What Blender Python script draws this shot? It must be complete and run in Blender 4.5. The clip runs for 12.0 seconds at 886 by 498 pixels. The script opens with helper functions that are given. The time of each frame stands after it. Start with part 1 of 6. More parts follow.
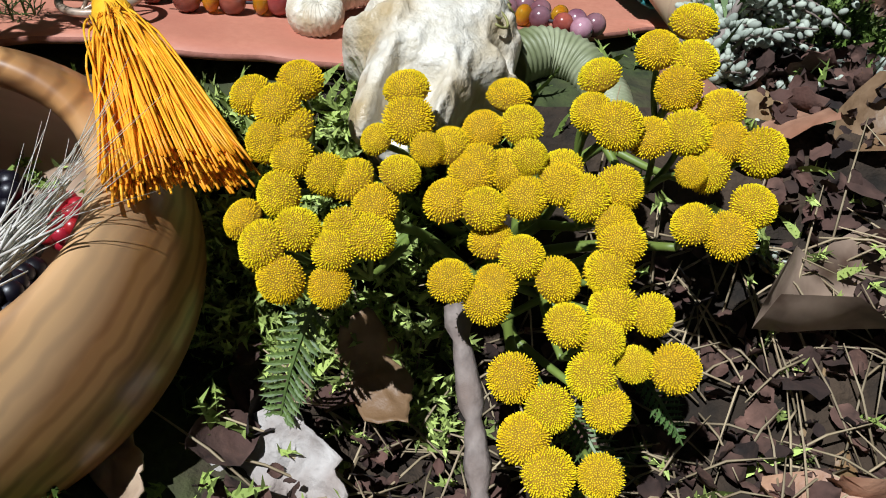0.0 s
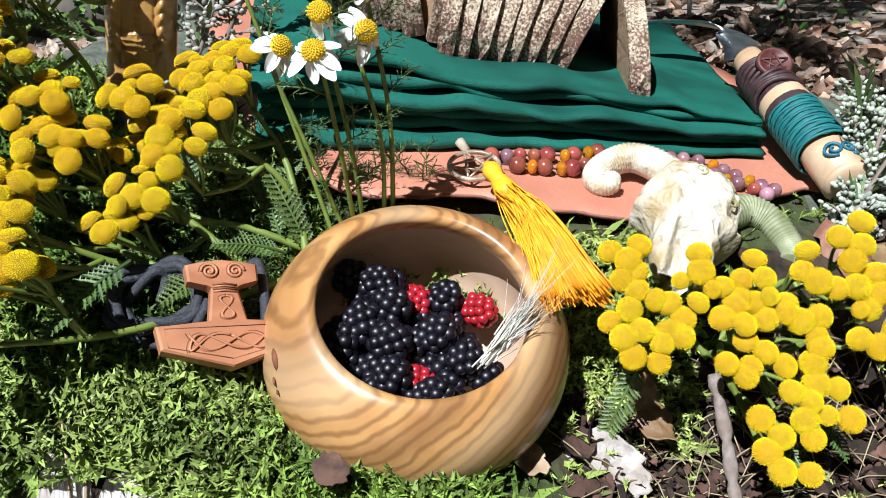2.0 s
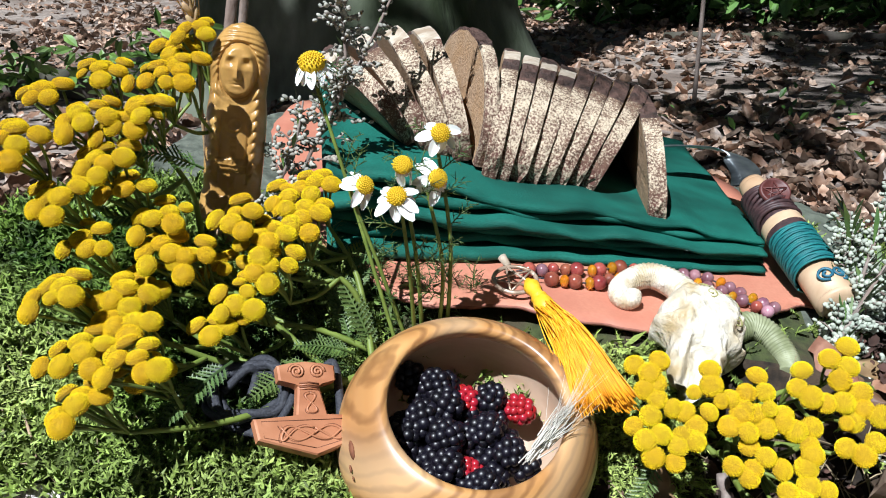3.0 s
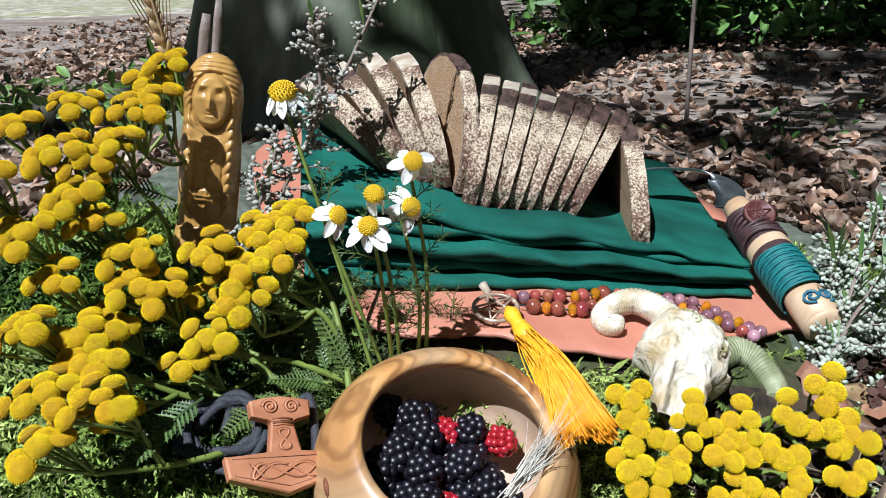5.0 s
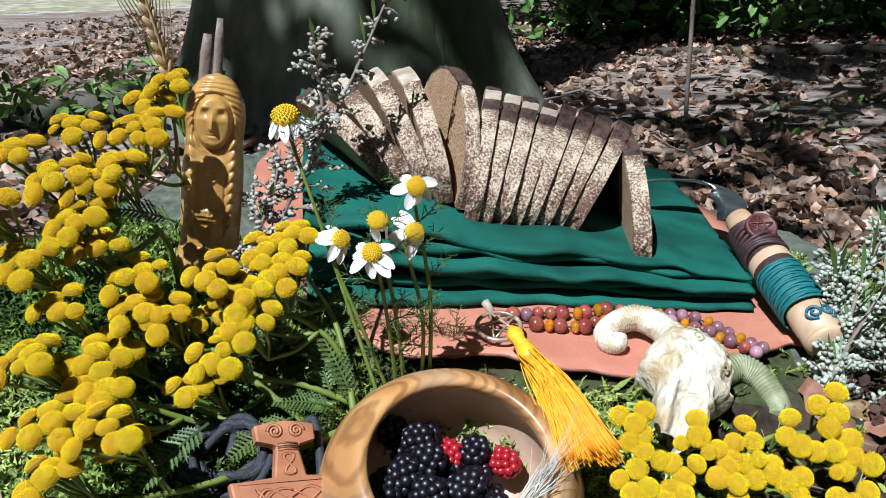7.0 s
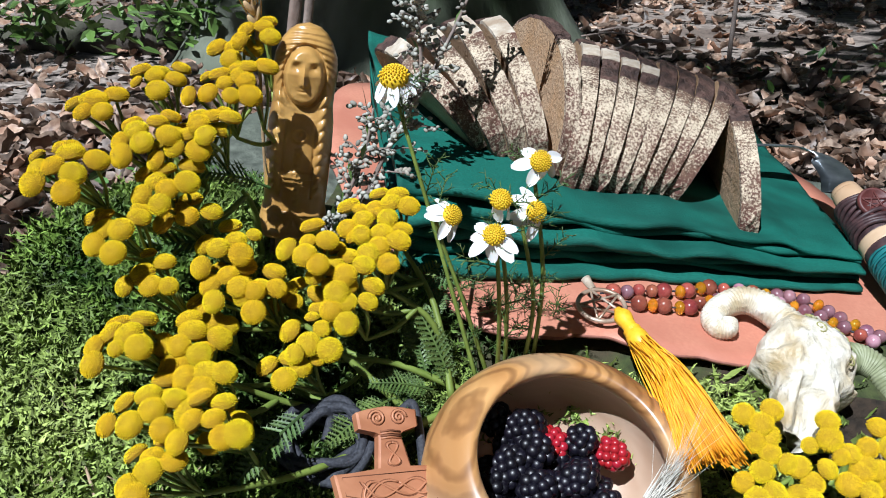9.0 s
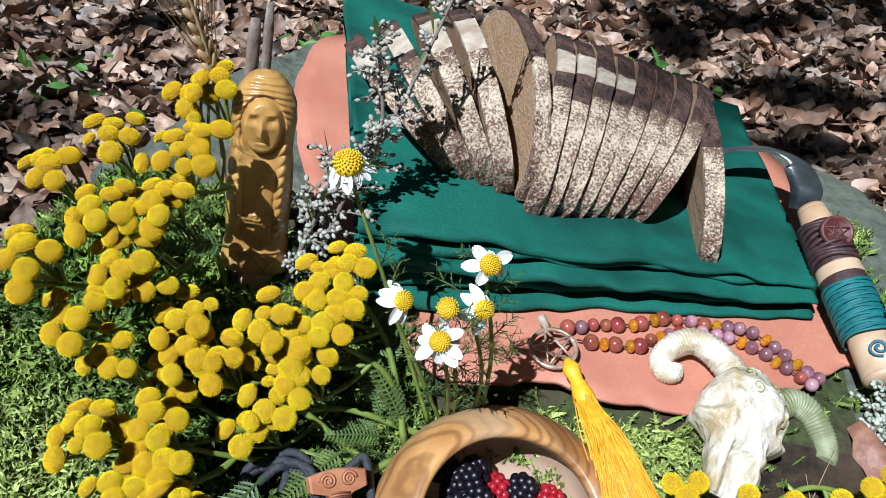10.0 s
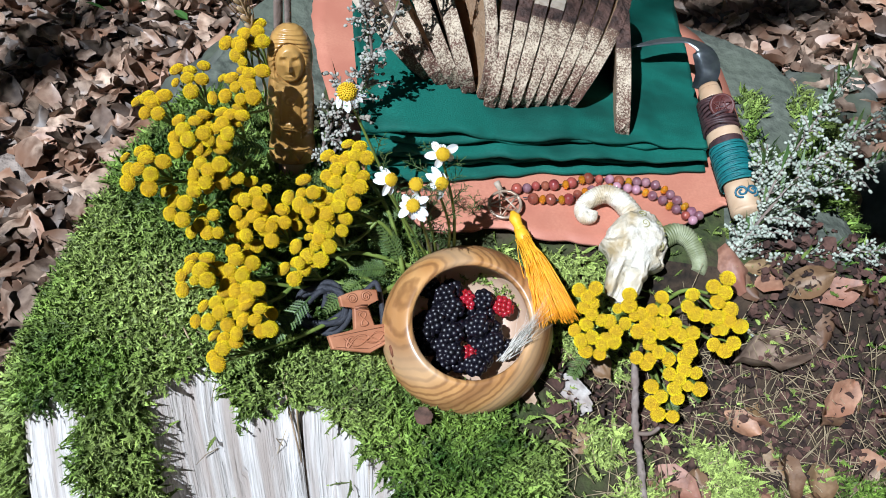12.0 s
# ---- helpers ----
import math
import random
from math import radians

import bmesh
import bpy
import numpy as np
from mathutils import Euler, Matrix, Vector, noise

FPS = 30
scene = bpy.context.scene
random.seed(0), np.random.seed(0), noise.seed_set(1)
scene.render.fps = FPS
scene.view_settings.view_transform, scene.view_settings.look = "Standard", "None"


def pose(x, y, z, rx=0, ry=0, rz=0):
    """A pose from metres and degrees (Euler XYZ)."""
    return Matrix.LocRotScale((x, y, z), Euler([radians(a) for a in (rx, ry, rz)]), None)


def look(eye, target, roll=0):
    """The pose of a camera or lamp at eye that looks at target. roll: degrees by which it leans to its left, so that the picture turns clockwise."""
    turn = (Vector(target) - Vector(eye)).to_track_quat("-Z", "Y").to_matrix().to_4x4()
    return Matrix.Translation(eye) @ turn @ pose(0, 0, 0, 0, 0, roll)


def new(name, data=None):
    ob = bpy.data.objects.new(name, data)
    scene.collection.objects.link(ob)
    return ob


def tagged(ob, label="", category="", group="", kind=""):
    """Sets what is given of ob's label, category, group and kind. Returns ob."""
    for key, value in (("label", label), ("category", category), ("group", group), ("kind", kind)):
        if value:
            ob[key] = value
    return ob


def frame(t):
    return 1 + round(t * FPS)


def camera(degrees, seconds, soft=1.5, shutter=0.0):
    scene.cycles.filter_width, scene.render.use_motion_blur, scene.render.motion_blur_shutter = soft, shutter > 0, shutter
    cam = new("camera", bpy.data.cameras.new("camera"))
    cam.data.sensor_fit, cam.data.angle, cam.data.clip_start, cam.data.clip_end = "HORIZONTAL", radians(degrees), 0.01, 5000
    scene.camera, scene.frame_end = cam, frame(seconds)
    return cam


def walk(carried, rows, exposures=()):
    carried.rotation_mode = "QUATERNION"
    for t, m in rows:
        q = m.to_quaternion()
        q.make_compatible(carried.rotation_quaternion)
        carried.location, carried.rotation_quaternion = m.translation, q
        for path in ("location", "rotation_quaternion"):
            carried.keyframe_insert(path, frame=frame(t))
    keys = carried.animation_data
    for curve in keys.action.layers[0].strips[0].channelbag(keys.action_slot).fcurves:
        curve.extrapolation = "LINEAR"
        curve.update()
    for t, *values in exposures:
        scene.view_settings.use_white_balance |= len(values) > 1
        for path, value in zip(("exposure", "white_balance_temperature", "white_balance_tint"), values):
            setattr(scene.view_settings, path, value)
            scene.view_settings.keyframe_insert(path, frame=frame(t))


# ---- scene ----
cam = camera(56.5, 12.0, 1.0)
PATH = [
    (0, (0.016, 0.004, 0.23), (-0.119, 1.798, -0.643), -4.1),
    (0.5, (0.001, -0.022, 0.242), (-0.164, 1.768, -0.635), -4.4),
    (1, (-0.035, -0.061, 0.265), (-0.23, 1.728, -0.605), -4.1),
    (1.5, (-0.05, -0.098, 0.295), (-0.301, 1.7, -0.544), -3.5),
    (2, (-0.075, -0.143, 0.331), (-0.314, 1.673, -0.47), -2.3),
    (2.5, (-0.092, -0.175, 0.361), (-0.33, 1.664, -0.387), -1.0),
    (3, (-0.094, -0.2, 0.383), (-0.34, 1.67, -0.282), -0.4),
    (3.2, (-0.085, -0.199, 0.399), (-0.331, 1.664, -0.286), -0.4),
    (4.8, (-0.08, -0.191, 0.387), (-0.326, 1.698, -0.224), -1.4),
    (5, (-0.083, -0.19, 0.383), (-0.327, 1.699, -0.228), -1.3),
    (5.5, (-0.081, -0.189, 0.39), (-0.328, 1.7, -0.22), -1.7),
    (6, (-0.086, -0.185, 0.383), (-0.333, 1.702, -0.231), -1.6),
    (6.5, (-0.085, -0.186, 0.39), (-0.331, 1.7, -0.229), -1.7),
    (8.3, (-0.093, -0.181, 0.415), (-0.324, 1.696, -0.236), -1.0),
    (8.5, (-0.1, -0.174, 0.417), (-0.343, 1.699, -0.242), -0.9),
    (9, (-0.14, -0.153, 0.409), (-0.41, 1.669, -0.371), -0.1),
    (9.5, (-0.136, -0.122, 0.459), (-0.391, 1.623, -0.485), 0.9),
    (10, (-0.128, -0.098, 0.52), (-0.355, 1.532, -0.616), 2.1),
    (10.5, (-0.095, -0.122, 0.572), (-0.309, 1.411, -0.695), 1.2),
    (11, (-0.07, -0.167, 0.623), (-0.298, 1.297, -0.721), -0.7),
    (11.5, (-0.073, -0.221, 0.657), (-0.353, 1.192, -0.73), -2.9),
    (12, (-0.055, -0.244, 0.662), (-0.356, 1.149, -0.741), -3.8),
]
walk(cam, [(t, look(eye, target, roll)) for t, eye, target, roll in PATH], [(0.0, 0.15, 5900, 9), (1.0, 0.48, 5950, 9), (2.0, 0.70, 6000, 9), (3.2, 0.62, 5900, 9), (5.5, 0.50, 5800, 9), (9.0, 0.46, 5750, 9), (12.0, 0.36, 5600, 9)])

# ---- light ----
SUN = Vector((-0.22, -0.53, 0.82)).normalized()
world = bpy.data.worlds.new("sky")
scene.world = world
world.use_nodes = True
wn = world.node_tree.nodes
sky = wn.new("ShaderNodeTexSky")
sky.sky_type, sky.sun_disc = "NISHITA", False
sky.sun_elevation = math.asin(SUN.z)
sky.sun_rotation = math.atan2(SUN.x, SUN.y)
wn["Background"].inputs["Strength"].default_value = 0.0145
world.node_tree.links.new(sky.outputs[0], wn["Background"].inputs["Color"])
sun = bpy.data.lights.new("sun", "SUN")
sun.energy, sun.angle, sun.color = 5.0, radians(0.53), (1.0, 1.0, 0.985)
new("sun", sun).matrix_world = look(SUN * 20, (0, 0, 0))


# ---- materials ----
def surface(name, c1, c2, scale=200.0, rough=0.6, bump=0.3, big=None, c3=None, dist=0.001, metal=0.0,
            spec=0.5, stretch=(1, 1, 1), vary=0.0, coords="Object", trans=0.0, sub=0.0, detail=6.0, coat=0.0, contrast=0.25):
    """A two-scale noise material: c1 to c2 by fine grain, towards c3 in larger stains."""
    m = bpy.data.materials.new(name)
    m.use_nodes = True
    nt = m.node_tree
    n, l = nt.nodes, nt.links
    bsdf = n["Principled BSDF"]
    tc = n.new("ShaderNodeTexCoord")
    mp = n.new("ShaderNodeMapping")
    mp.inputs["Scale"].default_value = stretch
    l.new(tc.outputs[coords], mp.inputs["Vector"])
    fine = n.new("ShaderNodeTexNoise")
    fine.inputs["Scale"].default_value, fine.inputs["Detail"].default_value = scale, detail
    l.new(mp.outputs[0], fine.inputs["Vector"])
    ramp = n.new("ShaderNodeValToRGB")
    ramp.color_ramp.elements[0].position, ramp.color_ramp.elements[1].position = 0.5 - contrast, 0.5 + contrast
    ramp.color_ramp.elements[0].color, ramp.color_ramp.elements[1].color = (*c1, 1), (*c2, 1)
    l.new(fine.outputs["Fac"], ramp.inputs["Fac"])
    col = ramp.outputs["Color"]
    if c3:
        stain = n.new("ShaderNodeTexNoise")
        stain.inputs["Scale"].default_value, stain.inputs["Detail"].default_value = big or scale / 8, 3.0
        l.new(mp.outputs[0], stain.inputs["Vector"])
        sr = n.new("ShaderNodeValToRGB")
        sr.color_ramp.elements[0].position, sr.color_ramp.elements[1].position = 0.42, 0.65
        l.new(stain.outputs["Fac"], sr.inputs["Fac"])
        mix = n.new("ShaderNodeMixRGB")
        l.new(sr.outputs["Color"], mix.inputs["Fac"])
        l.new(col, mix.inputs["Color1"])
        mix.inputs["Color2"].default_value = (*c3, 1)
        col = mix.outputs[0]
    if vary:
        geo = n.new("ShaderNodeNewGeometry")
        info = n.new("ShaderNodeObjectInfo")
        add = n.new("ShaderNodeMath")
        l.new(geo.outputs["Random Per Island"], add.inputs[0])
        l.new(info.outputs["Random"], add.inputs[1])
        fr = n.new("ShaderNodeMath")
        fr.operation = "FRACT"
        l.new(add.outputs[0], fr.inputs[0])
        rng = n.new("ShaderNodeMapRange")
        rng.inputs["To Min"].default_value, rng.inputs["To Max"].default_value = 1 - vary, 1 + vary
        l.new(fr.outputs[0], rng.inputs["Value"])
        hsv = n.new("ShaderNodeHueSaturation")
        l.new(rng.outputs[0], hsv.inputs["Value"])
        l.new(col, hsv.inputs["Color"])
        hue = n.new("ShaderNodeMapRange")
        hue.inputs["To Min"].default_value, hue.inputs["To Max"].default_value = 0.5 - vary * 0.05, 0.5 + vary * 0.05
        l.new(info.outputs["Random"], hue.inputs["Value"])
        l.new(hue.outputs[0], hsv.inputs["Hue"])
        col = hsv.outputs[0]
    l.new(col, bsdf.inputs["Base Color"])
    bsdf.inputs["Roughness"].default_value = rough
    bsdf.inputs["Metallic"].default_value = metal
    bsdf.inputs["Specular IOR Level"].default_value = spec
    bsdf.inputs["Transmission Weight"].default_value = trans
    bsdf.inputs["Subsurface Weight"].default_value = sub
    bsdf.inputs["Subsurface Radius"].default_value = (0.004, 0.002, 0.001)
    bsdf.inputs["Coat Weight"].default_value = coat
    if bump:
        b = n.new("ShaderNodeBump")
        b.inputs["Strength"].default_value, b.inputs["Distance"].default_value = bump, dist
        l.new(fine.outputs["Fac"], b.inputs["Height"])
        l.new(b.outputs[0], bsdf.inputs["Normal"])
    return m


def olive_wood(name):
    """Turned olive wood: cream and honey ground with smoky streaks and soft dark growth lines."""
    m = surface(name, (0.39, 0.175, 0.052), (0.64, 0.365, 0.140), 26, 0.34, 0.03, 9, (0.33, 0.165, 0.062), 0.0004, coat=0.15, stretch=(1.6, 0.35, 2.2), detail=3.0)
    nt = m.node_tree
    n, l = nt.nodes, nt.links
    bsdf = n["Principled BSDF"]
    col = bsdf.inputs["Base Color"].links[0].from_socket
    tc = n.new("ShaderNodeTexCoord")
    mp = n.new("ShaderNodeMapping")
    mp.inputs["Rotation"].default_value = (0.45, 0.55, 0.35)
    l.new(tc.outputs["Object"], mp.inputs["Vector"])
    for scale, distort, rough, lo, hi, strength, tint in ((11.0, 3.4, 0.35, 0.42, 1.0, 0.66, (0.19, 0.085, 0.032)), (64.0, 7.0, 0.5, 0.45, 1.0, 0.66, (0.17, 0.074, 0.026)),
                                                          (7.0, 3.0, 0.4, 0.60, 1.0, 0.34, (0.74, 0.54, 0.32))):
        w = n.new("ShaderNodeTexWave")
        w.wave_type, w.bands_direction, w.wave_profile = "BANDS", "Z", "SIN"
        for k, v in (("Scale", scale), ("Distortion", distort), ("Detail", 3.0), ("Detail Scale", 0.55), ("Detail Roughness", rough)):
            w.inputs[k].default_value = v
        l.new(mp.outputs[0], w.inputs["Vector"])
        r = n.new("ShaderNodeValToRGB")
        r.color_ramp.elements[0].position, r.color_ramp.elements[1].position = lo, hi
        r.color_ramp.elements[0].color, r.color_ramp.elements[1].color = (0, 0, 0, 1), (strength, strength, strength, 1)
        l.new(w.outputs["Fac"], r.inputs["Fac"])
        mix = n.new("ShaderNodeMixRGB")
        l.new(r.outputs["Color"], mix.inputs["Fac"])
        l.new(col, mix.inputs["Color1"])
        mix.inputs["Color2"].default_value = (*tint, 1)
        col = mix.outputs[0]
    l.new(col, bsdf.inputs["Base Color"])
    return m


def crust_flour(name):
    """Rye crust: dark brown with cracked patches of pale flour."""
    m = surface(name, (0.050, 0.025, 0.016), (0.17, 0.098, 0.062), 240, 0.85, 0.6, 40, (0.10, 0.036, 0.026), 0.0014)
    nt = m.node_tree
    n, l = nt.nodes, nt.links
    bsdf = n["Principled BSDF"]
    base = bsdf.inputs["Base Color"].links[0].from_socket
    tc = n.new("ShaderNodeTexCoord")
    a = n.new("ShaderNodeTexNoise")
    a.inputs["Scale"].default_value, a.inputs["Detail"].default_value, a.inputs["Roughness"].default_value = 620, 5, 0.78
    b = n.new("ShaderNodeTexNoise")
    b.inputs["Scale"].default_value, b.inputs["Detail"].default_value = 28, 2
    l.new(tc.outputs["Object"], a.inputs["Vector"])
    l.new(tc.outputs["Object"], b.inputs["Vector"])
    add = n.new("ShaderNodeMath")
    add.operation = "MULTIPLY_ADD"
    add.inputs[1].default_value = 0.55
    l.new(b.outputs["Fac"], add.inputs[0])
    l.new(a.outputs["Fac"], add.inputs[2])
    r = n.new("ShaderNodeValToRGB")
    r.color_ramp.elements[0].position, r.color_ramp.elements[1].position = 0.77, 0.885
    l.new(add.outputs[0], r.inputs["Fac"])
    mix = n.new("ShaderNodeMixRGB")
    l.new(r.outputs["Color"], mix.inputs["Fac"])
    l.new(base, mix.inputs["Color1"])
    mix.inputs["Color2"].default_value = (0.53, 0.44, 0.32, 1)
    l.new(mix.outputs[0], bsdf.inputs["Base Color"])
    return m


M_bowl = olive_wood("olive wood")
M_bowl_in = surface("pale inside of the bowl", (0.44, 0.31, 0.215), (0.60, 0.46, 0.35), 34, 0.5, 0.1, 12, (0.36, 0.22, 0.14), 0.0006, stretch=(0.5, 1.0, 2.6))
M_moss = surface("moss", (0.028, 0.066, 0.008), (0.19, 0.285, 0.046), 30, 0.6, 0, 7, (0.31, 0.375, 0.10), vary=0.7, spec=0.3, contrast=0.16)
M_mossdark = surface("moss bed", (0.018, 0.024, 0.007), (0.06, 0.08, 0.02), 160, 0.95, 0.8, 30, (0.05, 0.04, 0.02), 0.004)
M_stump = surface("weathered stump wood", (0.40, 0.365, 0.335), (0.84, 0.815, 0.79), 330, 0.85, 1.0, 60, (0.42, 0.36, 0.32), 0.003, stretch=(1.6, 0.11, 0.045))
M_lichen = surface("lichen on old wood", (0.035, 0.042, 0.032), (0.15, 0.165, 0.13), 90, 0.95, 0.9, 12, (0.10, 0.115, 0.085), 0.005)
M_soil = surface("forest soil", (0.06, 0.045, 0.036), (0.50, 0.42, 0.36), 26, 0.95, 1.0, 1.6, (0.16, 0.12, 0.095), 0.03)
# Leaf mould, its colour darkened also to stand for shade on ground and crack.
M_duff_shade = surface("leaf mould darkened for shade", (0.006, 0.004, 0.002), (0.040, 0.025, 0.014), 120, 0.95, 1.0, 30, (0.055, 0.035, 0.020), 0.006)
M_leaf_dry = surface("dry beech leaf", (0.085, 0.052, 0.032), (0.44, 0.335, 0.24), 60, 0.5, 0.35, 12, (0.19, 0.108, 0.060), 0.001, vary=0.85, contrast=0.18)
M_leaf_pale = surface("bleached leaf", (0.22, 0.19, 0.17), (0.47, 0.44, 0.41), 130, 0.7, 0.9, 45, (0.26, 0.21, 0.18), 0.003, vary=0.15)
M_leaf_brown = surface("brown fallen leaf", (0.13, 0.066, 0.034), (0.40, 0.245, 0.145), 110, 0.55, 0.7, 35, (0.20, 0.10, 0.05), 0.002, vary=0.45)
M_crumbs = surface("rotten bark crumbs", (0.012, 0.007, 0.004), (0.11, 0.068, 0.042), 150, 0.9, 0.8, 40, (0.07, 0.040, 0.025), 0.002, vary=0.75)
M_leather = surface("salmon leather", (0.46, 0.18, 0.115), (0.54, 0.23, 0.15), 420, 0.6, 0.18, 16, (0.42, 0.155, 0.10), 0.0006)
M_leather_edge = surface("raw leather edge", (0.20, 0.075, 0.05), (0.36, 0.15, 0.11), 300, 0.9, 0.4)
M_cloth = surface("green cotton", (0.005, 0.080, 0.058), (0.013, 0.150, 0.111), 1100, 0.75, 0.8, 22, (0.003, 0.055, 0.040), 0.0007, spec=0.3, stretch=(0.35, 1, 2.2))
M_crust = crust_flour("floured crust")
M_crumb = surface("bread crumb", (0.27, 0.165, 0.088), (0.46, 0.32, 0.20), 420, 0.9, 0.9, 55, (0.35, 0.215, 0.11), 0.0018)
M_burnt = surface("burnt crust", (0.010, 0.006, 0.005), (0.075, 0.040, 0.030), 260, 0.7, 1.0, 70, (0.11, 0.058, 0.044), 0.004)
M_flour = surface("flour", (0.42, 0.36, 0.285), (0.60, 0.535, 0.44), 250, 0.95, 0.8, 60, (0.30, 0.225, 0.155), 0.0015)
M_tansy = surface("tansy florets", (0.68, 0.50, 0.003), (0.92, 0.74, 0.010), 700, 0.75, 0.3, 120, (0.74, 0.54, 0.004), 0.0004, vary=0.22, spec=0.15)
M_tansy_gap_shade = surface("shade between tansy florets", (0.24, 0.13, 0.002), (0.40, 0.25, 0.003), 500, 0.9, 0.2)
M_stem = surface("green stem", (0.10, 0.15, 0.022), (0.22, 0.29, 0.06), 120, 0.5, 0.15, 20, (0.13, 0.17, 0.03), 0.0005)
M_fern = surface("feathery leaf", (0.045, 0.085, 0.018), (0.12, 0.19, 0.045), 150, 0.5, 0.1, 30, (0.06, 0.11, 0.03), 0.0004, vary=0.3)
M_silver = surface("silvery buds", (0.22, 0.25, 0.20), (0.42, 0.46, 0.385), 350, 0.85, 0.25, 60, (0.42, 0.45, 0.37), 0.0004, vary=0.25)
M_silver_back = surface("grey seed buds", (0.27, 0.28, 0.24), (0.47, 0.475, 0.42), 350, 0.9, 0.25, 60, (0.27, 0.24, 0.20), 0.0004, vary=0.3)
M_purple_stem = surface("purplish stem", (0.09, 0.06, 0.055), (0.21, 0.155, 0.13), 160, 0.7, 0.2)
M_petal = surface("white petal", (0.74, 0.75, 0.73), (0.86, 0.86, 0.84), 120, 0.55, 0.2, stretch=(1, 1, 1), sub=0.1)
M_disc = surface("daisy disc", (0.60, 0.36, 0.003), (0.80, 0.58, 0.01), 800, 0.7, 0.5, dist=0.0006)
M_ochre = surface("carved golden wood", (0.34, 0.17, 0.038), (0.62, 0.385, 0.125), 60, 0.30, 0.35, 22, (0.24, 0.105, 0.020), 0.0006, stretch=(1, 1, 0.35), coat=0.35)
M_hammer = surface("reddish carved wood", (0.36, 0.145, 0.068), (0.52, 0.235, 0.125), 130, 0.5, 0.25, 30, (0.30, 0.11, 0.05), 0.0005, stretch=(0.3, 1, 1))
# Darker brown for the carved lines and the bowl's knot.
M_groove = surface("darker brown wood", (0.12, 0.04, 0.018), (0.24, 0.09, 0.04), 200, 0.8, 0.2)
M_cord = surface("black cord", (0.010, 0.011, 0.015), (0.045, 0.048, 0.062), 700, 0.75, 0.6, dist=0.0008)
M_berry = surface("blackberry skin", (0.002, 0.002, 0.005), (0.006, 0.004, 0.010), 200, 0.40, 0.05, spec=0.6, vary=0.4)
M_rasp = surface("red berry skin", (0.24, 0.006, 0.012), (0.40, 0.018, 0.026), 200, 0.3, 0.05, spec=0.5, vary=0.08)
M_hull = surface("berry hull", (0.20, 0.22, 0.13), (0.40, 0.40, 0.28), 200, 0.8, 0.3)
M_awn = surface("dry awns", (0.50, 0.47, 0.41), (0.72, 0.69, 0.62), 200, 0.6, 0.1, vary=0.2)
M_wheat = surface("ripe ear", (0.38, 0.25, 0.12), (0.58, 0.42, 0.24), 200, 0.6, 0.2, vary=0.2)
M_straw = surface("dry straw", (0.22, 0.15, 0.09), (0.42, 0.32, 0.21), 120, 0.7, 0.2, vary=0.3)
M_thread = surface("yellow thread", (0.76, 0.34, 0.008), (0.90, 0.49, 0.028), 300, 0.45, 0.1, vary=0.14, spec=0.4)
M_thread_end = surface("orange thread", (0.80, 0.30, 0.006), (0.92, 0.42, 0.014), 300, 0.5, 0.1, vary=0.16, spec=0.4)
M_bronze = surface("bronze", (0.42, 0.31, 0.22), (0.66, 0.54, 0.43), 200, 0.35, 0.2, 60, (0.26, 0.17, 0.11), 0.0003, metal=0.35)
M_bead_red = surface("red jasper", (0.24, 0.058, 0.036), (0.38, 0.115, 0.075), 300, 0.18, 0.05, 90, (0.16, 0.035, 0.026), vary=0.25)
M_bead_lilac = surface("lilac stone", (0.27, 0.12, 0.145), (0.44, 0.26, 0.30), 200, 0.2, 0.05, 80, (0.18, 0.07, 0.09), vary=0.35)
M_bead_amber = surface("amber", (0.62, 0.20, 0.008), (0.85, 0.40, 0.02), 150, 0.1, 0.05, trans=0.55, vary=0.2)
M_bone = surface("bone white resin", (0.50, 0.44, 0.32), (0.77, 0.74, 0.665), 150, 0.45, 0.9, 42, (0.42, 0.32, 0.175), 0.003)
M_horn = surface("greenish horn", (0.16, 0.18, 0.085), (0.36, 0.38, 0.24), 120, 0.5, 0.4, 40, (0.13, 0.15, 0.06), 0.001)
M_vine = surface("olive vine paint", (0.20, 0.20, 0.06), (0.36, 0.33, 0.13), 200, 0.6, 0.1)
M_steel = surface("forged steel", (0.34, 0.37, 0.40), (0.50, 0.53, 0.55), 140, 0.42, 0.1, 30, (0.15, 0.17, 0.19), 0.0003, metal=0.95)
M_darkleather = surface("dark leather lace", (0.022, 0.012, 0.014), (0.075, 0.035, 0.036), 260, 0.55, 0.4, dist=0.0006)
M_medal = surface("maroon leather disc", (0.065, 0.016, 0.015), (0.12, 0.035, 0.03), 260, 0.5, 0.3)
M_teal = surface("teal thread", (0.006, 0.095, 0.105), (0.016, 0.165, 0.17), 300, 0.6, 0.2, vary=0.2)
M_palewood = surface("pale handle wood", (0.46, 0.31, 0.19), (0.62, 0.46, 0.31), 80, 0.5, 0.2, 25, (0.40, 0.25, 0.14), stretch=(1, 1, 0.3))
M_bluepaint = surface("blue paint", (0.01, 0.07, 0.12), (0.03, 0.15, 0.22), 200, 0.5, 0.1)
M_bark = surface("beech bark", (0.055, 0.064, 0.042), (0.30, 0.315, 0.255), 6, 0.9, 1.0, 1.6, (0.030, 0.048, 0.016), 0.03, stretch=(1, 1, 0.5), contrast=0.16)
M_darkbark = surface("dark bark", (0.035, 0.03, 0.025), (0.10, 0.085, 0.07), 14, 0.95, 0.8, 3, (0.05, 0.055, 0.03), 0.02, stretch=(1, 1, 0.2))
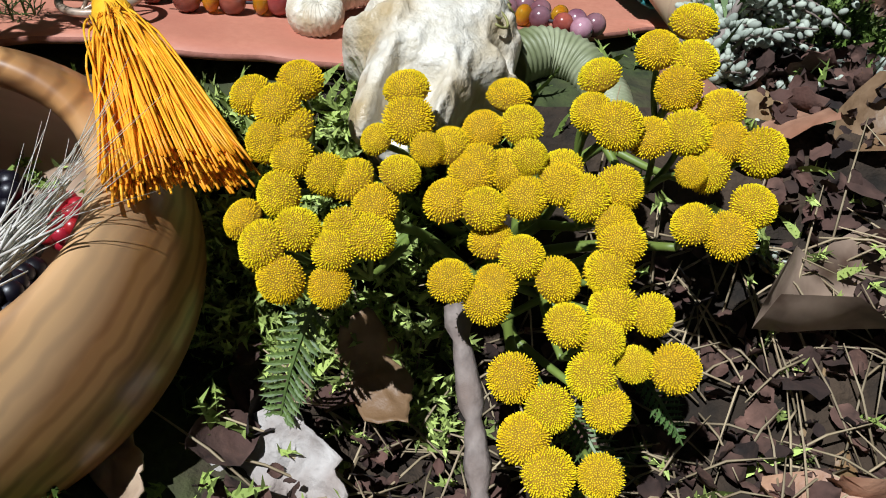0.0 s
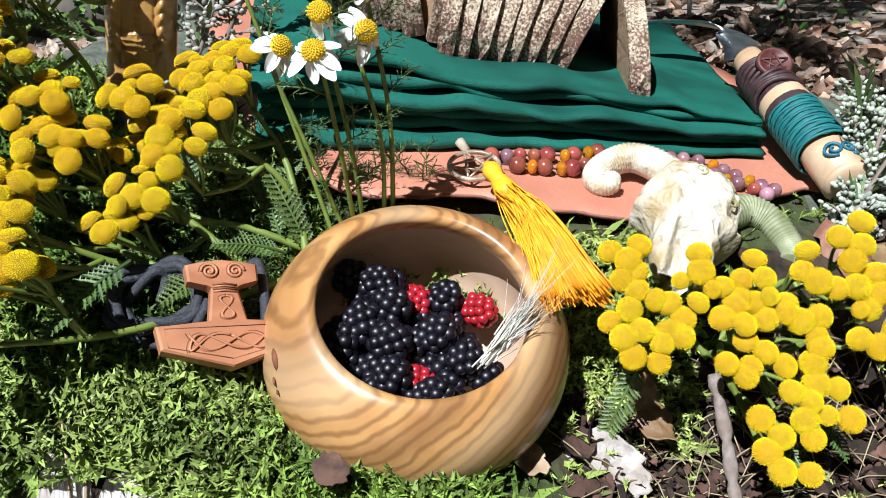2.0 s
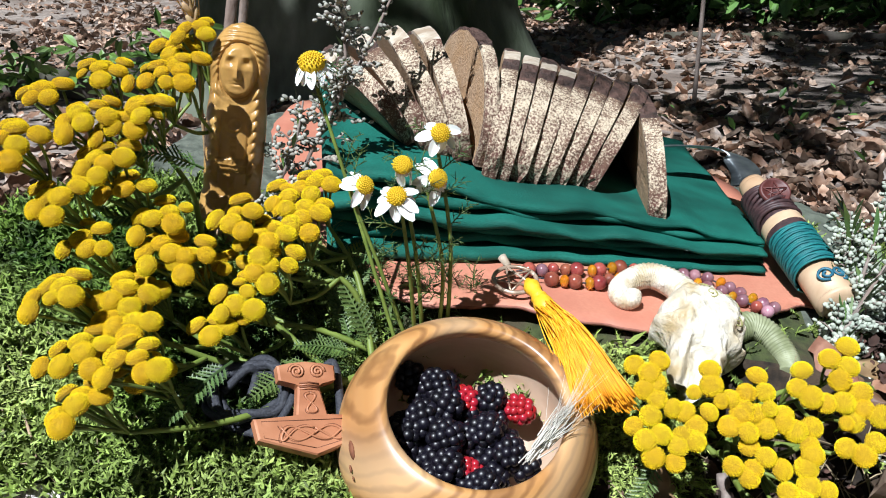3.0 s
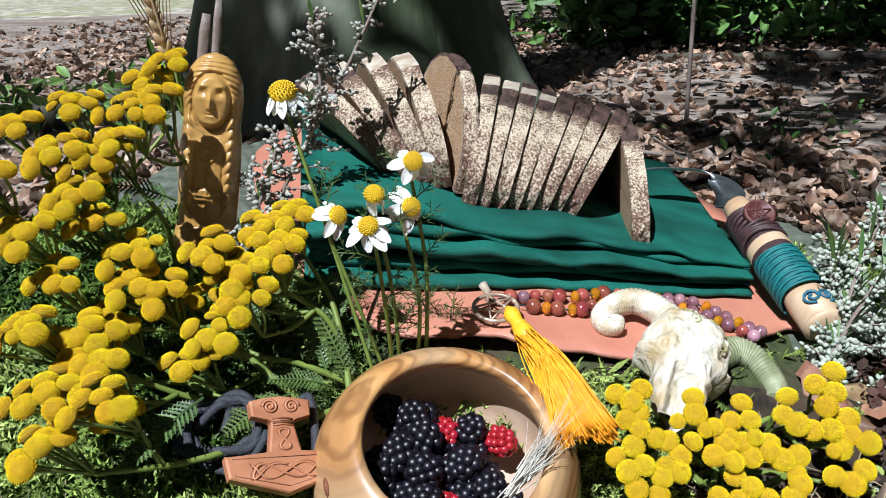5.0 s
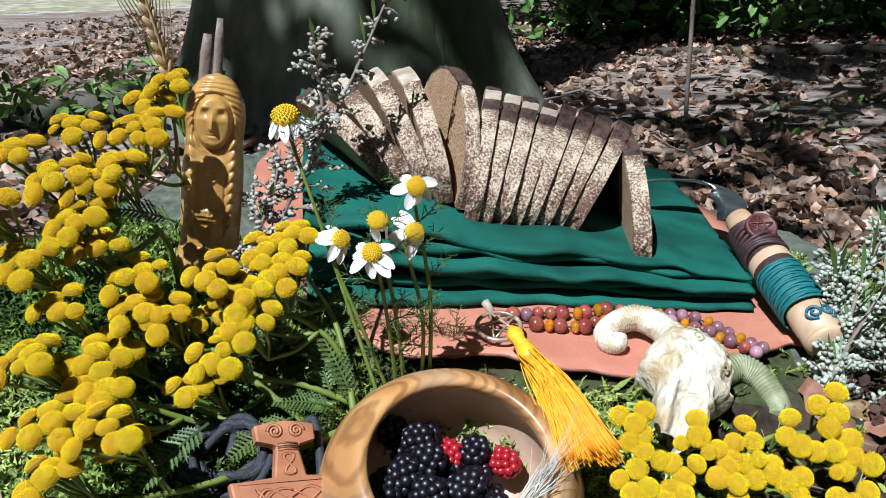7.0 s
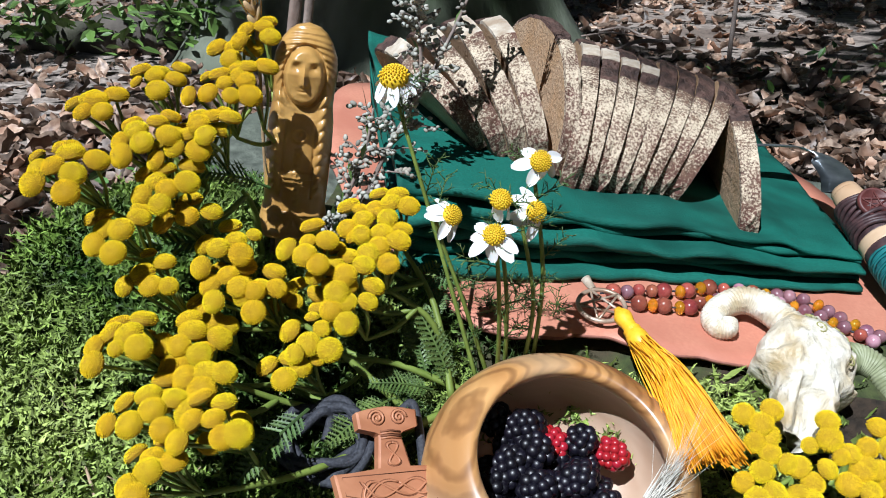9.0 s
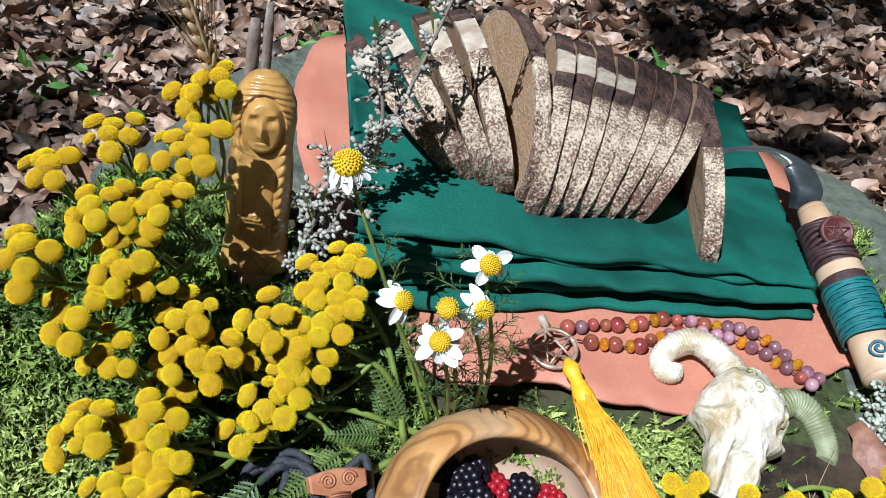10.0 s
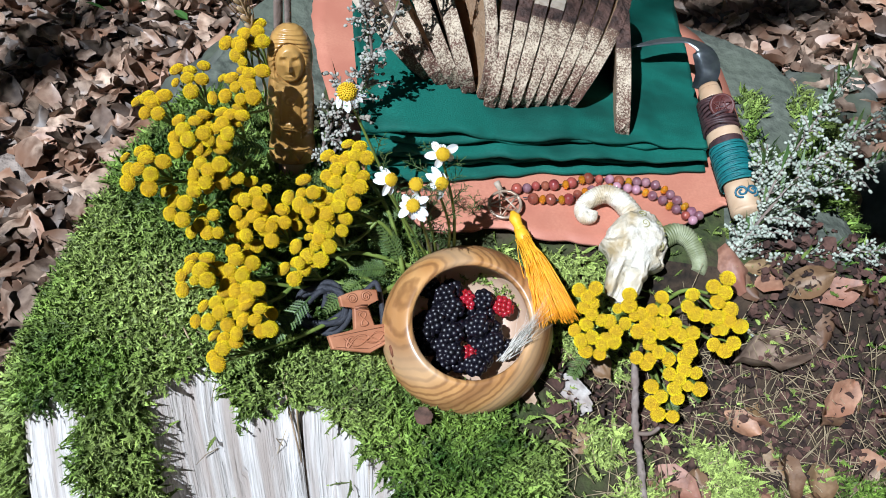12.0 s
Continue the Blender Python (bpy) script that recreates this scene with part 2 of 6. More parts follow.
M_twig = surface("grey twig bark", (0.14, 0.11, 0.095), (0.30, 0.25, 0.22), 260, 0.85, 0.8, 60, (0.19, 0.14, 0.115), 0.0012)
M_green = surface("woodland leaf", (0.05, 0.11, 0.02), (0.13, 0.24, 0.05), 30, 0.5, 0.1, 8, (0.08, 0.16, 0.03), vary=0.35)
M_sunlit_clearing = surface("leaf-strewn clearing with sunlight in its colour", (0.10, 0.09, 0.06), (0.62, 0.55, 0.47), 3.0, 0.9, 0.8, 0.6, (0.26, 0.27, 0.13), 0.05, contrast=0.12)
M_rock = surface("grey green rock", (0.03, 0.035, 0.028), (0.13, 0.138, 0.115), 34, 0.95, 1.0, 7, (0.08, 0.10, 0.05), 0.008)


# ---- mesh helpers ----
class Shape:
    """Collects vertices and faces of one mesh."""

    def __init__(self):
        self.v, self.f, self.m = [], [], []

    def face_block(self, verts, faces, slot=0):
        o = len(self.v)
        self.v.extend(tuple(p) for p in verts)
        self.f.extend(tuple(i + o for i in f) for f in faces)
        self.m.extend([slot] * len(faces))
        return self

    def tube(self, pts, radii, n=8, slot=0, flat=1.0):
        pts = [Vector(p) for p in pts]
        k = len(pts)
        if not hasattr(radii, "__len__"):
            radii = [radii] * k
        verts, faces = [], []
        side = None
        for i, p in enumerate(pts):
            d = (pts[min(i + 1, k - 1)] - pts[max(i - 1, 0)])
            d = d.normalized() if d.length > 1e-9 else Vector((0, 0, 1))
            if side is None:
                side = d.orthogonal().normalized()
            side = (side - d * side.dot(d))
            side = side.normalized() if side.length > 1e-6 else d.orthogonal().normalized()
            up = d.cross(side)
            for j in range(n):
                a = 2 * math.pi * j / n
                verts.append(p + radii[i] * (math.cos(a) * side + flat * math.sin(a) * up))
        for i in range(k - 1):
            for j in range(n):
                j2 = (j + 1) % n
                faces.append((i * n + j, i * n + j2, (i + 1) * n + j2, (i + 1) * n + j))
        faces.append(tuple(range(n - 1, -1, -1)))
        faces.append(tuple((k - 1) * n + j for j in range(n)))
        return self.face_block(verts, faces, slot)

    def ball(self, c, r, u=10, v=6, rot=None, slot=0):
        c = Vector(c)
        r = Vector(r) if hasattr(r, "__len__") else Vector((r, r, r))
        verts, faces = [], []
        for i in range(v + 1):
            th = math.pi * i / v
            ring = u if 0 < i < v else 1
            for j in range(ring):
                a = 2 * math.pi * j / u
                p = Vector((r.x * math.sin(th) * math.cos(a), r.y * math.sin(th) * math.sin(a), r.z * math.cos(th)))
                verts.append(c + (rot @ p if rot else p))
        for j in range(u):
            j2 = (j + 1) % u
            faces.append((0, 1 + j, 1 + j2))
            for i in range(v - 2):
                a, b = 1 + i * u, 1 + (i + 1) * u
                faces.append((a + j, b + j, b + j2, a + j2))
            faces.append((1 + (v - 2) * u + j, len(verts) - 1, 1 + (v - 2) * u + j2))
        return self.face_block(verts, faces, slot)

    def sheet(self, fn, nu, nv, slot=0):
        verts = [fn(i / nu, j / nv) for i in range(nu + 1) for j in range(nv + 1)]
        w = nv + 1
        return self.face_block(verts, [(i * w + j, (i + 1) * w + j, (i + 1) * w + j + 1, i * w + j + 1)
                                       for i in range(nu) for j in range(nv)], slot)

    def slab(self, outline, thick, fn, slot=0, edge=None):
        """A closed slab from a plane outline; fn(x, y) gives the point and its normal."""
        n = len(outline)
        top = [fn(*p)[0] + fn(*p)[1] * thick for p in outline]
        low = [fn(*p)[0] for p in outline]
        o = [tuple(range(n)), tuple(range(2 * n - 1, n - 1, -1))]
        self.face_block(top + low, o, slot)
        base = len(self.v) - 2 * n
        for i in range(n):
            j = (i + 1) % n
            self.f.append((base + i, base + n + i, base + n + j, base + j))
            self.m.append(slot if edge is None else edge)
        return self

    def mesh(self, name, mats, origin=(0, 0, 0), smooth=True):
        me = bpy.data.meshes.new(name)
        o = Vector(origin)
        me.from_pydata([(p[0] - o.x, p[1] - o.y, p[2] - o.z) for p in self.v], [], self.f)
        for m in (mats if isinstance(mats, (list, tuple)) else [mats]):
            me.materials.append(m)
        me.polygons.foreach_set("material_index", self.m)
        if smooth:
            me.polygons.foreach_set("use_smooth", [True] * len(self.f))
        me.update()
        return me


def thing(name, base, label, category, group="", kind=""):
    ob = new(name)
    ob.location = base
    ob.empty_display_size = 0.02
    return tagged(ob, label, category, group, kind)


def origin_of(ob):
    o = Vector((0, 0, 0))
    while ob:
        o += ob.location
        ob = ob.parent
    return o


def part(name, shape, mats, parent, label="", smooth=True):
    """Links a shape given in world places as one mesh under a thing or a part."""
    ob = new(name, shape.mesh(name, mats, origin_of(parent), smooth))
    ob.parent = parent
    if label:
        tagged(ob, label)
    return ob


def single(name, shape, mats, base, label, category, group="", kind="", smooth=True):
    """A thing that is one mesh."""
    ob = new(name, shape.mesh(name, mats, base, smooth))
    ob.location = base
    return tagged(ob, label, category, group, kind)


def piece(name, me, parent, m):
    """A part that shares a mesh, at the world pose m."""
    ob = new(name, me)
    ob.parent = parent
    ob.matrix_basis = Matrix.Translation(-origin_of(parent)) @ m
    return ob


def turn_to(normal, spin=0.0):
    return Vector(normal).normalized().to_track_quat("Z", "Y").to_matrix().to_4x4() @ Matrix.Rotation(spin, 4, "Z")


def bezier(pts, n=12):
    """A smooth line through the given places."""
    p = [Vector(q) for q in pts]
    out = []
    for i in range(len(p) - 1):
        a, b, c, d = p[max(i - 1, 0)], p[i], p[i + 1], p[min(i + 2, len(p) - 1)]
        for k in range(n):
            t = k / n
            out.append(0.5 * ((2 * b) + (c - a) * t + (2 * a - 5 * b + 4 * c - d) * t * t + (3 * b - a - 3 * c + d) * t ** 3))
    return out + [p[-1]]


def smooth01(t):
    t = max(0.0, min(1.0, t))
    return t * t * (3 - 2 * t)


rnd = random.Random(7)


def jit(s):
    return rnd.uniform(-s, s)


# ---- the stump and the ground ----
GROUND = -0.10
OUTLINE = [(-0.46, 0.125), (-0.38, 0.112), (-0.26, 0.108), (-0.17, 0.078), (-0.10, 0.052), (0.0, 0.05), (0.10, 0.09),
           (0.16, 0.2), (0.19, 0.35), (0.20, 0.50), (0.14, 0.60), (0.0, 0.66), (-0.2, 0.68), (-0.36, 0.63),
           (-0.42, 0.5), (-0.425, 0.35), (-0.455, 0.22)]


LEATHER = [(-0.057, 0.262), (-0.085, 0.258), (-0.115, 0.262), (-0.145, 0.250), (-0.175, 0.246), (-0.205, 0.268), (-0.25, 0.313),
           (-0.285, 0.37), (-0.325, 0.46), (-0.345, 0.54), (-0.325, 0.62), (-0.15, 0.64), (0.05, 0.60), (0.10, 0.45), (0.092, 0.35),
           (0.075, 0.335), (0.03, 0.298), (-0.02, 0.268)]


def leather_z(x, y):
    return 0.18 - 0.15 * (x + 0.1) + 0.09 * (y - 0.27)


def inside(x, y, outline=OUTLINE):
    """Distance to the stump's or another outline, positive inside."""
    best, odd = 9.0, False
    n = len(outline)
    for i in range(n):
        (ax, ay), (bx, by) = outline[i], outline[(i + 1) % n]
        dx, dy = bx - ax, by - ay
        t = max(0.0, min(1.0, ((x - ax) * dx + (y - ay) * dy) / (dx * dx + dy * dy)))
        best = min(best, math.hypot(x - ax - t * dx, y - ay - t * dy))
        if (ay > y) != (by > y) and x < ax + (y - ay) / dy * dx:
            odd = not odd
    return best if odd else -best


def ground_z(x, y):
    return GROUND + 0.03 * noise.noise((x * 0.9, y * 0.9, 3.0)) + 0.012 * noise.noise((x * 5, y * 5, 1.0))


def stump_z(x, y):
    """Height of the stump's top, its flanks, and the ground round it."""
    d = inside(x, y)
    right = smooth01((x + 0.12) / 0.10) * smooth01((0.40 - y) / 0.15)
    top = leather_z(x, min(y, 0.55)) - 0.006
    if y < 0.264:
        top -= 0.072 * (1 - math.exp(-(0.264 - y) / 0.08)) * (1 + 0.55 * right)
    top += 0.004 * noise.noise((x * 25, y * 25, 0.0)) + 0.0025 * noise.noise((x * 60, y * 60, 2.0))
    top -= 0.040 * math.exp(-((x + 0.134) ** 2 + (y - 0.200) ** 2) / 0.052 ** 2)
    top -= 0.034 * math.exp(-((x - 0.005) / 0.055) ** 2 - ((y - 0.212) / 0.036) ** 2)
    low = ground_z(x, y)
    width = 0.075 + 0.28 * right + 0.10 * smooth01((-0.36 - x) / 0.06) * smooth01((0.28 - y) / 0.11)
    f = smooth01((d + width) / (width + 0.012))
    return low + (top - low) * f


def rest(x, y, up=0.0):
    return Vector((x, y, stump_z(x, y) + up))


def bare_wood(x, y):
    """Where the front of the stump shows naked grey wood."""
    edge = 0.100 + 0.016 * noise.noise((x * 22, 0.0, 5.0)) + 0.010 * noise.noise((x * 70, 0.0, 6.0))
    edge += 0.012 - 0.50 * max(0.0, x + 0.245) * smooth01((x + 0.245) / 0.03)
    if -0.385 < x < -0.085 + 0.02 * noise.noise((y * 30, 0, 2)) and y < edge:
        return True
    return -0.505 < x < -0.435 + 0.020 * noise.noise((y * 26, 0, 8)) and y < 0.092 + 0.02 * noise.noise((x * 30, 0, 3))


def make_stump():
    nx, ny, x0, y0, s = 236, 196, -0.80, -0.26, 0.0056
    s_ = Shape()
    zs = {}
    for i in range(nx + 1):
        for j in range(ny + 1):
            x, y = x0 + i * s, y0 + j * s
            d = inside(x, y)
            z = stump_z(x, y)
            if bare_wood(x, y):
                split = 0.0
                for cx, deep_cut in ((-0.257, 0.035), (-0.165, 0.010), (-0.330, 0.007)):
                    ic = round((cx - x0) / s)
                    if i == ic:
                        x, split = cx, deep_cut
                    elif abs(i - ic) == 1:
                        x = cx + (i - ic) * 0.0016
                g = x * 24 + 0.25 * noise.noise((x * 7, 0, z * 4))
                crack = abs(g % 1.0 - 0.5)
                deep = 0.014 * smooth01(1 - crack / 0.13) * (0.35 + 0.65 * (noise.noise((math.floor(g + 0.5) * 3.7, 0, 1)) > -0.1))
                deep += 0.005 * noise.noise((math.floor(g + 0.5) * 5.1, 0, 4)) + 0.002 * noise.noise((x * 140, 0, z * 6))
                deep += split
                s_.v.append((x, y + deep, z - 0.3 * deep))
                continue
            if d < -0.30:
                z -= 0.03 * smooth01((-d - 0.30) / 0.1)
            s_.v.append((x, y, z))
    w = ny + 1
    for i in range(nx):
        for j in range(ny):
            x, y = x0 + (i + 0.5) * s, y0 + (j + 0.5) * s
            d = inside(x, y)
            s_.f.append((i * w + j, (i + 1) * w + j, (i + 1) * w + j + 1, i * w + j + 1))
            if bare_wood(x, y):
                # Faces of the deep crack get the dark colour as the shade inside it.
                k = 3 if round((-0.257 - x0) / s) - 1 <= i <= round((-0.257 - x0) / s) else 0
            elif y > 0.30 and d > -0.035 and (x < -0.30 or x > 0.08 or y > 0.5) and not (x < -0.33 and y < 0.37):
                k = 2
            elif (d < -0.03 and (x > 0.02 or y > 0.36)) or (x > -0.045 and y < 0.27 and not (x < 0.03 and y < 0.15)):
                # Leaf mould; its extra darkness stands for shade below the flowers.
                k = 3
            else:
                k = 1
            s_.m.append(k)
    ob = new("tree_stump", s_.mesh("tree_stump", [M_stump, M_mossdark, M_lichen, M_duff_shade]))
    return tagged(ob, "old tree stump of weathered grey wood overgrown with moss", "stump", kind="structure")


def make_ground():
    s = Shape()
    rings = [0.0] + [0.25 * 1.135 ** k for k in range(52)]
    n = 96
    for r in rings:
        for j in range(n):
            a = 2 * math.pi * j / n
            x, y = -0.1 + r * math.cos(a), 0.4 + r * math.sin(a)
            far = max(0.0, r - 6) * 0.012
            s.v.append((x, y, ground_z(x, y) - 0.004 - (0.06 if r < 0.3 else 0) + min(far, 0.6) * (0.6 + 0.8 * noise.noise((x * 0.05, y * 0.05, 0)))))
    for i in range(len(rings) - 1):
        for j in range(n):
            j2 = (j + 1) % n
            s.f.append((i * n + j, (i + 1) * n + j, (i + 1) * n + j2, i * n + j2))
            a = math.degrees(2 * math.pi * (j + 0.5) / n)
            # Far clearing is paler: sunlight on its litter is put into the colour.
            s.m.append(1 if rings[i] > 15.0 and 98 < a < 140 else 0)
    return tagged(new("ground", s.mesh("ground", [M_soil, M_sunlit_clearing])), "forest floor of bare soil and leaf mould", "ground", kind="structure")


def stuff_mesh(name, verts, faces, mat, label, category, smooth=True):
    me = bpy.data.meshes.new(name)
    me.from_pydata(verts, [], faces)
    me.materials.append(mat)
    if smooth:
        me.polygons.foreach_set("use_smooth", [True] * len(me.polygons))
    me.update()
    return tagged(new(name, me), label, category, kind="stuff")


def moss_here(x, y):
    d = inside(x, y)
    if bare_wood(x, y):
        return 0.004
    if inside(x, y, LEATHER) > -0.002:
        return 0.0
    if math.hypot(x + 0.132, (y - 0.192) * 1.15) < 0.058:
        return 0.0
    if -0.098 < x < -0.046 and 0.118 < y < 0.205:
        # Moss thinned so the dark bed stands in for the bowl's shadow.
        return 0.05
    if x > 0.10 and y < 0.12:
        return 0.9 if noise.noise((x * 9, y * 9, 4)) > -0.08 else 0.0
    if x > -0.062 and 0.155 < y < 0.34:
        return 0.9 if y > 0.205 and x < 0.0 else 0.02
    if x > -0.055 and y < 0.34:
        return 0.9 if (noise.noise((x * 13, y * 13, 4)) > -0.02 and x < 0.035) or noise.noise((x * 16, y * 16, 4)) > 0.10 else 0.04
    if y > 0.335 and x > -0.31:
        return 0.8 if x > 0.105 and noise.noise((x * 14, y * 14, 4)) > 0.05 else 0.0
    if x < -0.31 and y > 0.36:
        return 0.0
    if d < -0.13 and x > -0.35:
        return 0.0
    return 1.0


def make_moss(count):
    """Thousands of short feathery shoots that lean downhill."""
    r = np.random.RandomState(3)
    verts, faces = [], []
    made = 0
    while made < count:
        x, y = r.uniform(-0.66, 0.42), r.uniform(-0.02, 0.56)
        if y > 0.36 and r.rand() > 0.4:
            continue
        if r.rand() > moss_here(x, y):
            continue
        made += 1
        z = stump_z(x, y)
        e = 0.006
        g = Vector((stump_z(x + e, y) - z, stump_z(x, y + e) - z, 0)) / e
        nrm = Vector((-g.x, -g.y, 1)).normalized()
        flow = (nrm * 0.55 + Vector((r.normal(0, 0.45), r.normal(0, 0.45) - 0.10, 0.12))).normalized()
        size = 1.45 * (r.uniform(0.006, 0.0125) if x > -0.30 and y > 0.19 else r.uniform(0.007, 0.0165)) * (1.15 if nrm.z < 0.7 else 1.0)
        p0 = Vector((x, y, z - 0.001))
        bend = Vector((r.normal(0, 0.3), r.normal(0, 0.3), -0.35 * r.rand()))
        side = flow.orthogonal().normalized()
        side = Matrix.Rotation(r.uniform(0, 6.28), 3, flow) @ side
        o = len(verts)
        tip = p0 + (flow + bend * 0.6).normalized() * size
        mid = p0 + flow * size * 0.5
        w = size * 0.062
        verts.extend([p0 - side * w, p0 + side * w, mid - side * w * 1.6, mid + side * w * 1.6, tip])
        faces.extend([(o, o + 1, o + 3, o + 2), (o + 2, o + 3, o + 4)])
        up2 = flow.cross(side)
        for k in range(8):
            t = 0.25 + 0.09 * k
            c = p0.lerp(mid, t * 2) if t < 0.5 else mid.lerp(tip, t * 2 - 1)
            sg = side * (1 if k % 2 else -1)
            out = (sg + up2 * r.normal(0, 0.7) + flow * 0.7).normalized()
            ln = size * 0.21
            ww = flow.cross(out).normalized() * size * 0.043
            o = len(verts)
            verts.extend([c - ww, c + ww, c + out * ln])
            faces.append((o, o + 1, o + 2))
    return stuff_mesh("moss", verts, faces, M_moss, "thick cushion of bright green feathery moss", "moss")


def curled_leaf(r, size, width, curl):
    """A beech leaf, pointed oval, curled along its midrib: local verts and faces."""
    v, f = [], []
    for i in range(6):
        t = i / 5
        w = width * size * (math.sin(math.pi * min(1, t * 0.96 + 0.02)) ** 0.8)
        for j in (-1, -0.5, 0, 0.5, 1):
            wob = 0.06 * size * math.sin(t * 17 + j * 3 + curl * 20) * abs(j)
            v.append(Vector(((t - 0.5) * size, j * w, curl * size * (abs(j) ** 1.6) * 0.5 + 0.25 * curl * size * math.cos(t * 3.1 + r) + wob)))
    for i in range(5):
        for j in range(4):
            f.append((i * 5 + j, (i + 1) * 5 + j, (i + 1) * 5 + j + 1, i * 5 + j + 1))
    return v, f


def make_litter(count):
    r = np.random.RandomState(11)
    verts, faces = [], []
    made = 0
    while made < count:
        q = r.rand()
        if q < 0.50:
            x, y = r.normal(-0.15, 0.80), r.normal(0.95, 0.75)
        elif q < 0.80:
            x, y = r.uniform(-4.0, 4.5), r.uniform(0.8, 7.5)
        else:
            x, y = r.uniform(-7.0, 1.0), r.uniform(3.0, 14.0)
        d = inside(x, y)
        if (d > -0.10 and not (x > 0.07 and 0.02 < y < 0.27 and r.rand() < 0.10)) or (d > -0.36 and x > -0.1 and y < 0.45 and r.rand() < 0.45):
            continue
        if -0.1 < x < 0.32 and y < 0.10:
            continue
        if x < -0.35 and y < 0.3 and d > -0.19:
            continue
        made += 1
        size = r.uniform(0.035, 0.075) * (1 + 0.10 * max(0.0, y - 2.0))
        z = max(ground_z(x, y), stump_z(x, y) if d > -0.4 else -9) + abs(r.normal(0, 0.010)) + 0.004
        lv, lf = curled_leaf(r.uniform(0, 6), size, r.uniform(0.24, 0.36), r.normal(0.05, 0.28))
        m = Matrix.Translation((x, y, z)) @ Euler((r.normal(0, 0.42), r.normal(0, 0.42), r.uniform(0, 6.28))).to_matrix().to_4x4()
        o = len(verts)
        verts.extend(m @ p for p in lv)
        faces.extend(tuple(i + o for i in q_) for q_ in lf)
    return stuff_mesh("leaf_litter", verts, faces, M_leaf_dry, "brown curled beech leaves covering the forest floor", "leaf litter")


make_ground()
make_stump()
make_moss(52000)
make_litter(21000)


# ---- leather and cloth ----
def make_leather():
    pts = bezier([(x, y, 0) for x, y in LEATHER] + [(*LEATHER[0], 0)], 8)[:-1]
    pts = [(p.x + 0.0015 * noise.noise((p.x * 90, p.y * 90, 0)), p.y + 0.002 * noise.noise((p.x * 80, p.y * 80, 4))) for p in pts]
    cx, cy = -0.12, 0.42
    s = Shape()
    n, rings = len(pts), 14
    for up in (0.0028, 0.0):
        for k in range(1, rings + 1):
            for x, y in pts:
                u = k / rings
                a, b = cx + (x - cx) * u, cy + (y - cy) * u
                s.v.append((a, b, leather_z(a, b) + up + 0.002 * noise.noise((a * 18, b * 18, 0)) * u - (0.0006 if k == rings and up else 0)))
        s.v.append((cx, cy, leather_z(cx, cy) + up))
    half = n * rings + 1
    for side in (0, 1):
        o = side * half
        for k in range(rings - 1):
            for j in range(n):
                j2 = (j + 1) % n
                q = (o + k * n + j, o + (k + 1) * n + j, o + (k + 1) * n + j2, o + k * n + j2)
                s.f.append(q if side == 0 else q[::-1])
                s.m.append(0)
        for j in range(n):
            q = (o + half - 1, o + j, o + (j + 1) % n)
            s.f.append(q if side == 0 else q[::-1])
            s.m.append(0)
    e = (rings - 1) * n
    for j in range(n):
        j2 = (j + 1) % n
        s.f.append((e + j, half + e + j, half + e + j2, e + j2))
        s.m.append(1)
    return single("leather_piece", s, [M_leather, M_leather_edge], (-0.12, 0.42, 0.19), "salmon-brown leather piece with a rough cut edge, on the stump", "leather")


FL, FR, BR, BL = Vector((-0.232, 0.292, 0)), Vector((0.062, 0.380, 0)), Vector((0.035, 0.62, 0)), Vector((-0.320, 0.60, 0))
LAYERS = 6


def cloth_base(u, v):
    a, b = FL.lerp(FR, u), BL.lerp(BR, u)
    p = a.lerp(b, v)
    return p.x, p.y


def cloth_pitch(u, v):
    """Thickness of one fold there: fuller towards one end of the stack."""
    return 0.0098 - 0.0060 * u - 0.0010 * v


def cloth_top(u, v):
    x, y = cloth_base(u, v)
    return leather_z(x, y) + 0.004 + LAYERS * cloth_pitch(u, v) + 0.004 * noise.noise((x * 14, y * 14, 9))


